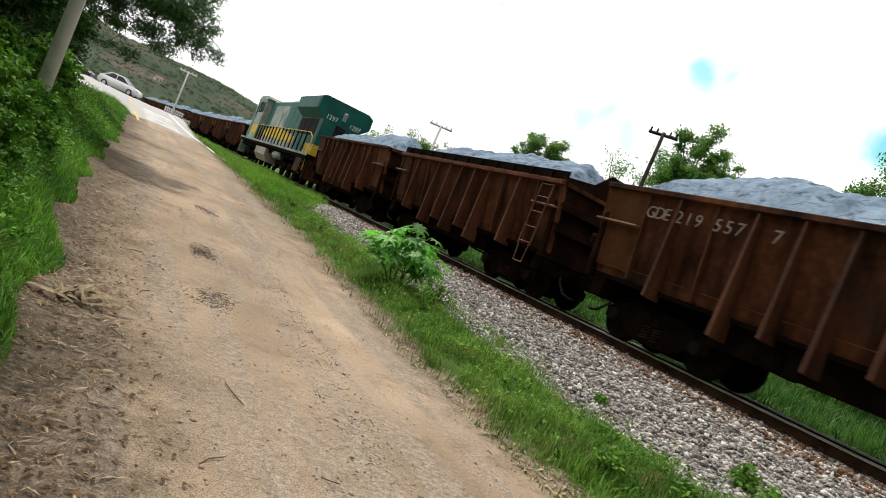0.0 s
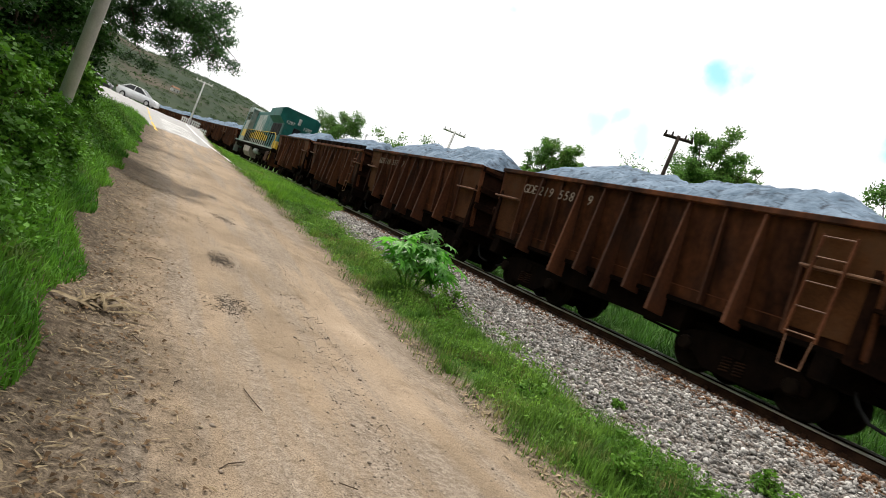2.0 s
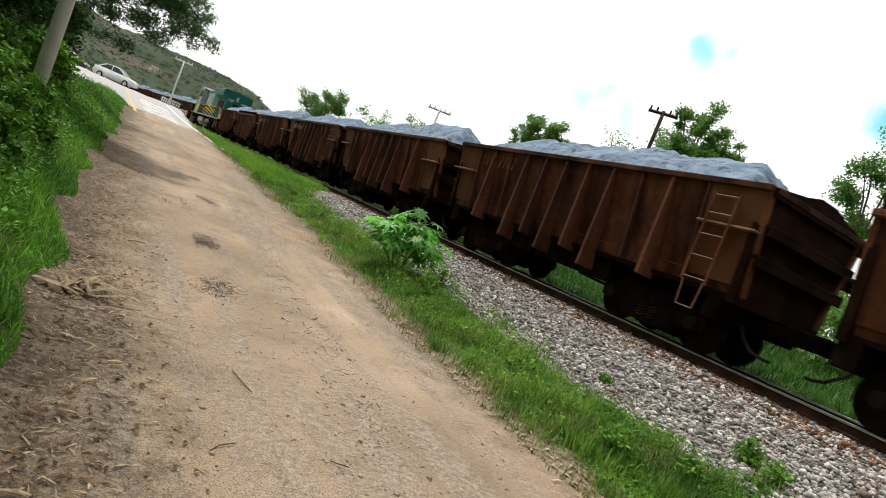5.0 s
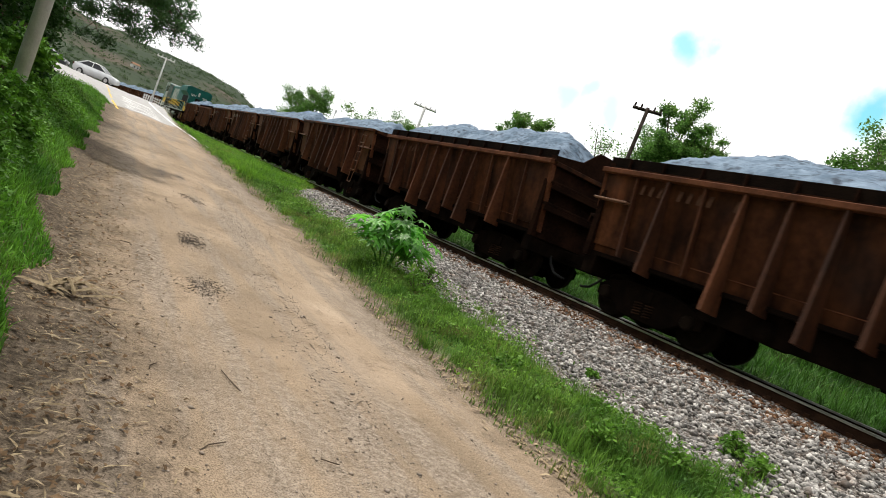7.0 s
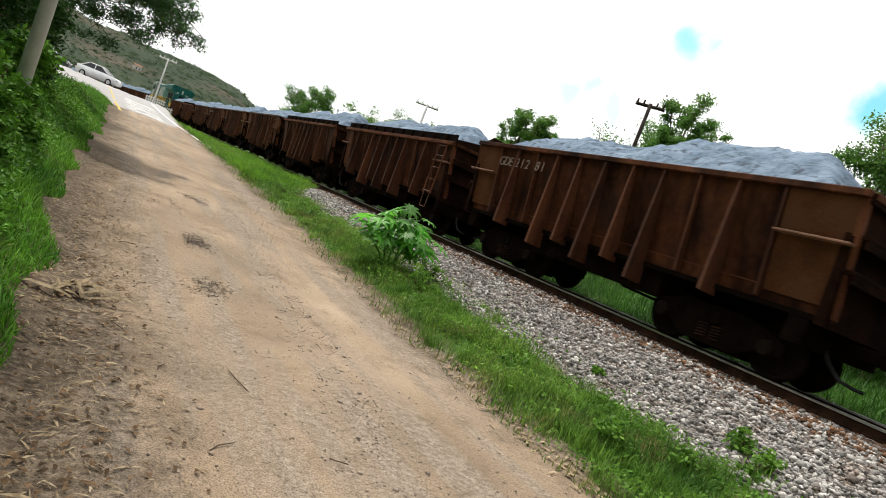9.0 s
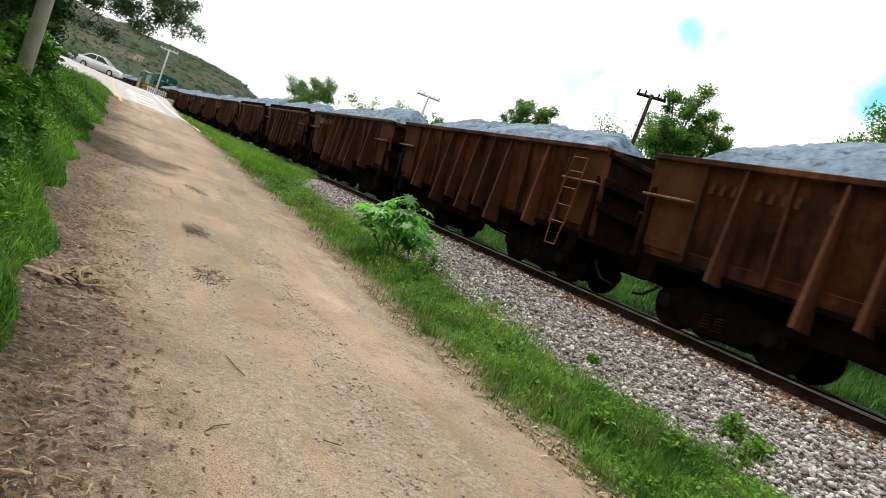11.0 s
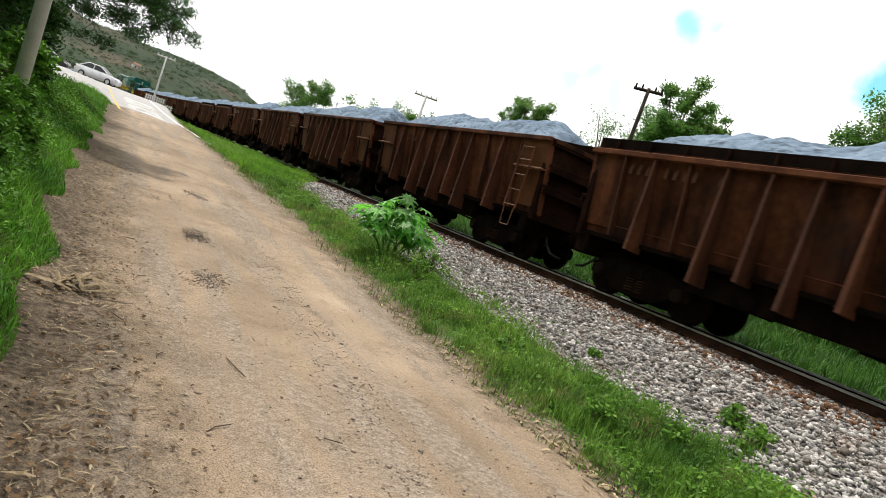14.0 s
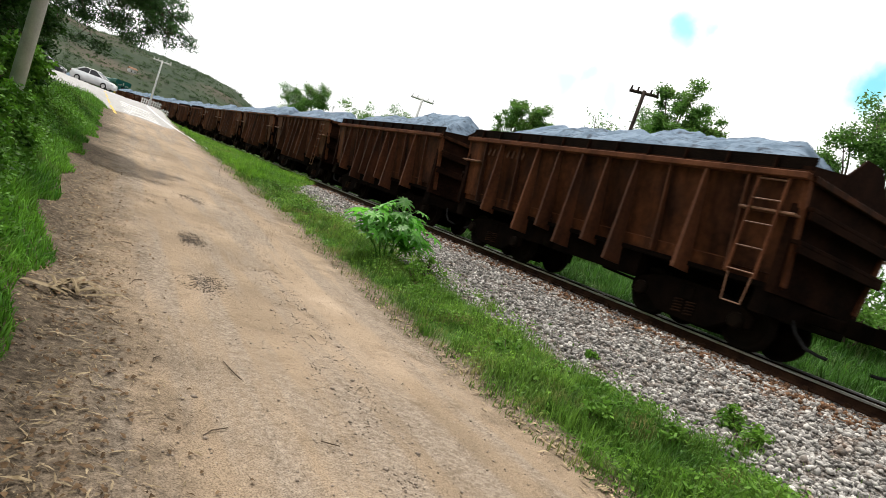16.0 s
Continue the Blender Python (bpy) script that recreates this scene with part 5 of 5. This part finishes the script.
    for i, (az, el, dist, c, n, lab) in enumerate([
            (47.3, 16.9, 32, 1.25, 8000, "round-crowned green tree behind the track"), (49.9, 15.6, 33, 1.2, 5500, "round-crowned green tree behind the track"),
            (46.0, 13.4, 35, 1.9, 6000, "round-crowned green tree behind the track"),
            (34.3, 12.1, 46, 1.5, 6000, "small green tree behind the ore train"), (33.0, 10.4, 47, 1.2, 2500, "small green tree behind the ore train"), (36.3, 11.0, 47, 1.2, 2500, "small green tree behind the ore train"),
            (14.6, 7.3, 70, 2.2, 5200, "tree with an open airy crown beyond the train"), (20.6, 6.4, 62, 2.3, 4000, "low spreading tree beyond the train"), (23.4, 6.8, 64, 2.0, 3500, "low spreading tree beyond the train"), (25.8, 7.4, 64, 1.6, 2500, "low spreading tree beyond the train"),
            (61.8, 16.6, 27, 1.2, 3800, "small-leaved tree behind the track"), (64.4, 17.8, 27, 1.5, 4500, "small-leaved tree behind the track"),
            (41.6, 12.6, 36, 1.7, 900, "thin bare-twigged tree behind the track")]):
        x, y = polar(az, dist)
        h = 1.6 + dist * math.tan(radians(el)) - float(ground_z(x, y))
        tree(x, y, h * 1.1, c * 1.2, int(n * 2.2), 0.085 + dist * 0.0017, lab, 180 + i, material=FARLEAF, trunk=0.55)


build_plants()


# ---------------------------------------------------------------- poles
def left_pole(x, y):
    z = float(ground_z(x, y))
    p = part("utility_pole", lathe([(-0.4, 0.0), (-0.4, 0.115), (9.0, 0.09), (9.0, 0.0)], 16, "z"), CONCRETE, None, smooth=True)
    p.location = (x, y, z)
    tagged(p, "grey round concrete utility pole among shrubs", "utility pole")


left_pole(*polar(-6.35, 12.0))


def line_pole(az, dist, top, lean, material, arm, label, r=0.11):
    x, y = polar(az, dist)
    z = float(ground_z(x, y))
    root = new("line_pole")
    root.matrix_basis = pose(x, y, z, *lean)
    h = top - z
    part("post", tubes(((0, 0, -0.4), (0, 0, h), r * 1.2, r * 0.8), n=10), material, root, smooth=True)
    ca, sa = math.cos(radians(az + 8)), -math.sin(radians(az + 8))
    bm = bmesh.new()
    for dz in (0.15, 0.45) if arm > 1 else (0.12,):
        tube(bm, (-ca * arm, -sa * arm, h - dz), (ca * arm, sa * arm, h - dz), r * 0.75, n=4)
    part("crossarm", bm, material, root)
    for k in (-0.9, -0.45, 0.45, 0.9):
        part("insulator", tubes(((ca * arm * k, sa * arm * k, h - 0.1), (ca * arm * k, sa * arm * k, h + 0.12), 0.05, 0.035), n=8), material, root)
    tagged(root, label, "utility pole")


line_pole(43.75, 28.5, 9.75, (0.5, 0.5, 0), WOODPOLE, 0.66, "dark timber line pole with a crossarm, leaning", 0.1)
line_pole(24.5, 46, 9.2, (0, 1, 0), CONCRETE, 0.9, "slim grey line pole with one crossarm")
line_pole(2.6, 64, 6.5, (0, 0, 0), CONCRETE, 0.8, "pale line pole beside the level crossing", 0.08)
line_pole(16.9, 52, 6.9, (0, 2, 0), CONCRETE, 0.05, "short slim grey post beyond the train", 0.06)


# ---------------------------------------------------------------- level crossing and car
def car(x, y, turn, paint, label):
    z = float(road_z(y))
    root = new("car")
    root.matrix_basis = pose(x, y, z, 0, 0, turn) @ Matrix.Diagonal((0.98, 1.0, 1.1, 1))
    body = [(-2.1, 0.35), (-2.16, 0.75), (-2.05, 1.0), (-1.45, 1.03), (0.75, 0.98), (1.75, 0.86), (2.08, 0.66), (2.12, 0.32), (1.75, 0.22), (-1.8, 0.22)]
    bm = prism(body, "y", -0.84, 0.84)
    bmesh.ops.bevel(bm, geom=bm.edges[:], offset=0.05, segments=2, affect="EDGES")
    part("body", bm, paint, root, "painted bodywork", True)
    bm = bmesh.new()
    hexa(bm, [(-1.75, -0.76, 0.98), (1.1, -0.76, 0.95), (1.1, 0.76, 0.95), (-1.75, 0.76, 0.98), (-1.0, -0.58, 1.46), (0.2, -0.58, 1.48), (0.2, 0.58, 1.48), (-1.0, 0.58, 1.46)])
    part("cabin_glass", bm, DARKGLASS, root, "dark tinted windows")
    bm = bmesh.new()
    hexa(bm, [(-1.06, -0.6, 1.44), (0.26, -0.6, 1.46), (0.26, 0.6, 1.46), (-1.06, 0.6, 1.44), (-0.9, -0.52, 1.5), (0.1, -0.52, 1.51), (0.1, 0.52, 1.51), (-0.9, 0.52, 1.5)])
    part("roof", bm, paint, root)
    for s in (-1, 1):
        part("pillars", tubes(((-1.72, s * 0.755, 1.0), (-1.0, s * 0.585, 1.46), 0.06), ((1.08, s * 0.755, 0.96), (0.2, s * 0.585, 1.48), 0.035), ((-0.35, s * 0.76, 0.98), (-0.35, s * 0.595, 1.46), 0.035), n=6), paint, root)
        part("headlight", boxes((1.86, 2.08, *sorted((s * 0.52, s * 0.83)), 0.6, 0.74), bev=0.03), CHROME, root)
        part("tail_light", boxes((-2.17, -2.0, *sorted((s * 0.55, s * 0.85)), 0.72, 0.92), bev=0.03), RUST, root)
        for wx in (-1.32, 1.3):
            w = part("wheel", lathe([(-0.1, 0.0), (-0.1, 0.29), (-0.07, 0.31), (0.07, 0.31), (0.1, 0.29), (0.1, 0.0)], 18), BLACK, root, smooth=True)
            w.matrix_basis = pose(wx, s * 0.78, 0.31, 0, 0, 90)
            rim = part("rim", lathe([(-0.112, 0.0), (-0.112, 0.19), (0.112, 0.19), (0.112, 0.0)], 14), CHROME, w)
    tagged(root, label, "car")


car(-2.1, 74, -20, SILVER, "silver sedan waiting on the pale paved crossing road")
car(-6.9, 76, -14, DARKPAINT, "dark grey car queued on the crossing road")


def crossing():
    # low white picket guards
    for x0, y0, turn, count in ((2.5, 73, -10, 9), (4.4, 71.5, -25, 4)):
        root = new("picket_fence")
        z = float(ground_z(x0, y0))
        root.matrix_basis = pose(x0, y0, z, 0, 0, turn)
        for i in range(count):
            part("picket", boxes((i * 0.22, i * 0.22 + 0.09, -0.02, 0.02, -0.1, 0.62 + 0.05 * (i % 2)), bev=0.008), WHITEPAINT, root)
        for zz in (0.2, 0.46):
            part("fence_rail", boxes((-0.05, count * 0.22, 0.022, 0.06, zz, zz + 0.08), bev=0.006), WHITEPAINT, root)
        tagged(root, "low white painted picket guard beside the crossing", "fence")
    # painted lines laid on the paving
    def line(name, pts, w, m, label):
        bm = bmesh.new()
        prev = None
        for i, (x, y) in enumerate(pts):
            a, b = Vector(pts[max(i - 1, 0)]), Vector(pts[min(i + 1, len(pts) - 1)])
            d = (b - a).normalized()
            nrm = Vector((-d.y, d.x)) * w / 2
            cur = [bm.verts.new((x + s * nrm.x, y + s * nrm.y, float(ground_z(x + s * nrm.x, y + s * nrm.y)) + 0.012)) for s in (-1, 1)]
            if prev:
                bm.faces.new((prev[0], prev[1], cur[1], cur[0]))
            prev = cur
        tagged(link(name, bm, m), label, "road marking", kind="structure")
    line("yellow_line", [(0.26 - 0.038 * (y - 36) - 0.0006 * (y - 36) ** 2, y) for y in np.arange(35, 58, 1.0)], 0.14, YELLOWPAINT, "worn yellow centre line")
    line("white_line", [(3.75 - 0.062 * (y - 38), y) for y in np.arange(29, 62, 1.0)], 0.16, WHITEPAINT, "white edge line of the crossing road")
    for i in range(8):
        y = 40.5 + i * 1.5
        line("white_bar", [(0.7 - 0.03 * i + 0.28 * k, y + 0.9 - 0.2 * k) for k in range(8)], 0.42, WHITEPAINT, "worn white bar on the paving")


crossing()


# ---------------------------------------------------------------- hill
def hill():
    nx, ny = 160, 40
    V = []
    for j in range(ny):
        for i in range(nx):
            az = -32 + 62 * i / (nx - 1)
            k = j / (ny - 1)
            d = 260 + 420 * k
            x, y = polar(az, d)
            el = np.interp(az, [-32, -12, -3, -0.8, 1, 3, 4.8, 6.8, 8.4, 10.2, 12, 16, 30], [6.2, 6.0, 4.5, 4.75, 4.6, 4.6, 4.55, 4.4, 4.15, 3.4, 2.5, 1.7, 1.3])
            crest = math.tan(radians(el)) * 540
            h = crest * math.sin(min(1, k / 0.66) * math.pi / 2) ** 1.3 * (1 if k < 0.66 else 1 - 0.5 * (k - 0.66))
            h += (noise.noise((x * 0.02, y * 0.02, 1)) * 3 + noise.noise((x * 0.08, y * 0.08, 4)) * 1.3) * min(1, k * 4) * min(1, crest / 30)
            V.append((x, y, h + 0.2 - 1.5 * (j == 0)))
    Fq = [(j * nx + i, j * nx + i + 1, (j + 1) * nx + i + 1, (j + 1) * nx + i) for j in range(ny - 1) for i in range(nx - 1)]
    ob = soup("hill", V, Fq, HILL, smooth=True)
    tagged(ob, "scrub-covered hill with bare brown patches", "hill", kind="structure")
    x, y = polar(0.7, 348)
    house = new("house")
    j = int(round((348 - 260) / 420 * (ny - 1)))
    i = int(round((0.7 + 32) / 62 * (nx - 1)))
    house.matrix_basis = pose(x, y, V[j * nx + i][2] - 0.3, 0, 0, 20) @ Matrix.Diagonal((0.6, 0.6, 0.7, 1))
    part("wall", boxes((-3, 3, -2.2, 2.2, -1.5, 3.2)), WHITEPAINT, house, "white rendered wall")
    part("roof", prism([(-2.6, 3.2), (0, 4.5), (2.6, 3.2)], "x", -3.4, 3.4), RAW, house, "brown tiled roof")
    for wx in (-1.6, 1.2):
        part("window", boxes((wx, wx + 0.9, -2.24, -2.19, 1.0, 2.1)), DARKGLASS, house)
    tagged(house, "small white house on the scrubby hillside", "house")
    # scattered bushes on its slope and crest
    n = 3000
    P = np.array(V).reshape(ny, nx, 3)
    c = []
    for _ in range(n):
        j, i = int(ny * (0.05 + 0.65 * rng.uniform() ** 1.2)), int(rng.uniform(50, 118))
        p = P[j, i] + rng.normal(0, 2, 3) * (1, 1, 0)
        c.append((*p, rng.uniform(0.7, 2.0)))
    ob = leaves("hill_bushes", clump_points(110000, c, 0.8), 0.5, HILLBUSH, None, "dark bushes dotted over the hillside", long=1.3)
    tagged(ob, category="bushes", kind="stuff")
    # a low belt of trees at its foot
    c = []
    for _ in range(260):
        az = rng.uniform(-3, 40)
        x, y = polar(az, rng.uniform(150, 240))
        c.append((x, y, rng.uniform(1, 3.2), rng.uniform(1.5, 3)))
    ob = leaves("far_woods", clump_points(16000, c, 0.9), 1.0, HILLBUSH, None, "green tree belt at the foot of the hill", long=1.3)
    tagged(ob, category="woods", kind="stuff")


hill()


# ---------------------------------------------------------------- litter on the lane
def flakes(name, x, y, ln, wd, material, label, category):
    n = len(x)
    a = rng.uniform(0, 2 * np.pi, n)
    d = np.stack([np.cos(a), np.sin(a), rng.uniform(-0.05, 0.15, n)], -1) * ln[:, None]
    w = np.stack([-np.sin(a), np.cos(a), rng.uniform(-0.3, 0.3, n)], -1) * wd[:, None]
    p = np.stack([x, y, ground_z(x, y) + 0.008 + wd * 0.5], -1)
    up = np.array((0, 0, 1.0)) * (wd * 0.9)[:, None]
    V = np.stack([p - d - w * 0.6, p - d * 0.2 - w * 1.2 + up, p + d, p + d * 0.1 + w * 1.2 + up, p - d + w * 0.6], 1).reshape(-1, 3)
    tagged(arrays(name, V, np.arange(n * 5).reshape(-1, 5), material), label, category, kind="stuff")


def pebbles(name, x, y, size, material, label, category):
    n = len(x)
    base = np.array([(1, 0, 0), (0, 1, 0), (-1, 0, 0), (0, -1, 0), (0, 0, 1), (0, 0, -1)], float)
    face = np.array([(0, 1, 4), (1, 2, 4), (2, 3, 4), (3, 0, 4), (1, 0, 5), (2, 1, 5), (3, 2, 5), (0, 3, 5)])
    P = base[None] * rng.uniform(0.6, 1.3, (n, 6, 1)) * (1, 1, 0.6) * size[:, None, None]
    a = rng.uniform(0, 6.28, n)
    c, sn = np.cos(a)[:, None], np.sin(a)[:, None]
    P = np.stack([P[..., 0] * c - P[..., 1] * sn, P[..., 0] * sn + P[..., 1] * c, P[..., 2]], -1)
    P = P + np.stack([x, y, ground_z(x, y) + size * 0.15], -1)[:, None]
    Fq = (face[None] + (np.arange(n) * 6)[:, None, None]).reshape(-1, 3)
    tagged(arrays(name, P.reshape(-1, 3), Fq, material), label, category, kind="stuff")


def litter():
    n = 3200
    y = 1.8 + 13 * rng.uniform(0, 1, n) ** 1.5
    x = 0.15 + rng.normal(0, 0.33, n) + 0.1 * wob(2, y, 1.5)
    flakes("dry_husks", x, y, rng.uniform(0.006, 0.075, n) * rng.uniform(0.2, 1, n), rng.uniform(0.0012, 0.0055, n), HUSK, "scattered dry straw and husk scraps", "plant litter")
    n = 420
    y = 2.5 + 9 * rng.uniform(0, 1, n) ** 1.3
    x = 3.82 + rng.normal(0, 0.1, n)
    flakes("verge_husks", x, y, rng.uniform(0.02, 0.075, n), rng.uniform(0.005, 0.013, n), HUSK, "dry maize husks along the lane's grassy edge", "plant litter")
    n = 1500
    y = 1.8 + 11 * rng.uniform(0, 1, n) ** 1.4
    x = 0.35 + rng.normal(0, 0.35, n)
    flakes("twig_scraps", x, y, rng.uniform(0.006, 0.05, n), rng.uniform(0.0008, 0.0026, n), BARK, "dark twig scraps on bare soil", "plant litter")
    n = 1500
    y = 1.8 + 12 * rng.uniform(0, 1, n) ** 1.4
    x = 0.12 + rng.normal(0, 0.3, n)
    flakes("dead_leaves", x, y, rng.uniform(0.008, 0.032, n), rng.uniform(0.004, 0.014, n), DEADLEAF, "brown crumbled dead leaves on bare soil", "plant litter")
    n = 170
    y = 1.9 + 9 * rng.uniform(0, 1, n) ** 1.3
    x = 0.05 + rng.normal(0, 0.22, n)
    flakes("stalk_scraps", x, y, rng.uniform(0.025, 0.075, n), rng.uniform(0.003, 0.009, n), HUSK, "broken dry maize stalks and husks on bare soil", "plant litter")
    # a sprawled bunch of husks
    root = new("husk_bunch")
    x0, y0 = 0.05, 5.35
    root.location = (x0, y0, float(ground_z(x0, y0)))
    r = random.Random(31)
    for i in range(16):
        a, ln, w = r.uniform(-0.4, 2.9), r.uniform(0.16, 0.42), r.uniform(0.012, 0.03)
        bm = bmesh.new()
        rows = []
        for k in range(5):
            q = k / 4
            ww = w * math.sin(math.pi * (0.12 + 0.8 * q))
            h = 0.02 + 0.06 * math.sin(q * math.pi) * r.uniform(0.3, 1) + 0.01 * i / 3
            rows.append([bm.verts.new((ln * q, -ww, h)), bm.verts.new((ln * q, 0, h + ww * 0.5)), bm.verts.new((ln * q, ww, h))])
        for p, q in zip(rows, rows[1:]):
            for k in range(2):
                bm.faces.new((p[k], q[k], q[k + 1], p[k + 1]))
        part("husk", bm, HUSK, root).matrix_basis = pose(r.uniform(-0.12, 0.12), r.uniform(-0.12, 0.12), 0, 0, 0, math.degrees(a))
    tagged(root, "sprawled bunch of dry maize husks on bare soil", "plant litter")
    # fine stones pressed into the lane, coarser on the grey crown
    n = 5200
    y = 1.8 + 22 * rng.uniform(0, 1, n) ** 1.6
    k = rng.uniform(0, 1, n) < 0.5
    x = np.where(k, 1.75 + 0.075 * y + rng.normal(0, 0.22, n), rng.uniform(0.3, 3.9, n))
    pebbles("lane_grit", x, y, rng.uniform(0.004, 0.013, n) * (1 + (rng.uniform(0, 1, n) > 0.97)), PEBBLE, "small stones pressed into the dirt lane", "gravel")
    for cx, cy, nn in ((1.33, 8.7, 900), (1.3, 6.65, 600), (1.75, 12.6, 500), (1.15, 11.2, 260)):
        x, y = cx + rng.normal(0, 0.13, nn), cy + rng.normal(0, 0.2, nn)
        pebbles("gravel_patch", x, y, rng.uniform(0.003, 0.011, nn), DARKSTONE, "patch of dark coarse gravel in the lane", "gravel")
    for x0, y0, turn, ln in ((0.62, 6.25, 60, 0.17), (1.2, 4.25, 105, 0.34), (0.68, 4.25, 70, 0.13), (0.95, 3.3, 40, 0.2), (1.62, 3.2, 160, 0.12), (0.5, 7.6, 30, 0.2), (0.42, 4.9, 120, 0.24)):
        bm = bmesh.new()
        chain(bm, [(-ln / 2, 0, 0.008), (-ln * 0.1, 0.012, 0.014), (ln / 2, -0.006, 0.008)], 0.0038, n=5)
        t = link("twig", bm, BARK)
        t.matrix_basis = pose(x0, y0, float(ground_z(x0, y0)), 0, 0, turn)
        tagged(t, "short dark twig lying on the dirt lane", "twig", "twigs on the lane")


litter()


# ---------------------------------------------------------------- movement
def motions():
    times = sorted({r[0] for r in TRAVEL} | {float(t) for t in np.arange(0, 16.01, 1.0)})
    for ob, s0, dz in MOVERS:
        rows = []
        for t in times:
            x, y, a = track(s0 + travelled(t))
            rows.append((t, pose(x, y, RAIL_TOP + dz, 0, 0, a)))
        walk(ob, rows)
    # wheels roll with the distance run
    turns = {}
    for r in (0.42, 0.46 * 1.09):
        total = travelled(16.0)
        step = r * radians(80)
        runs, ts = np.array([q[1] for q in TRAVEL]), np.array([q[0] for q in TRAVEL])
        ds = np.linspace(0, total, int(total / step) + 2)
        turns[round(r, 2)] = [(float(np.interp(d, runs, ts)), -math.degrees(d / r)) for d in ds]
    for ob, s0, dz in MOVERS:
        if s0 < -125 or s0 > 70:
            continue
        for ws in ob.children_recursive:
            if ws.name.startswith("wheelset"):
                big = ws.location.z > 0.44
                rows = turns[0.5] if big else turns[0.42]
                walk(ws, [(t, pose(ws.location.x, ws.location.y, ws.location.z, a)) for t, a in rows])


motions()
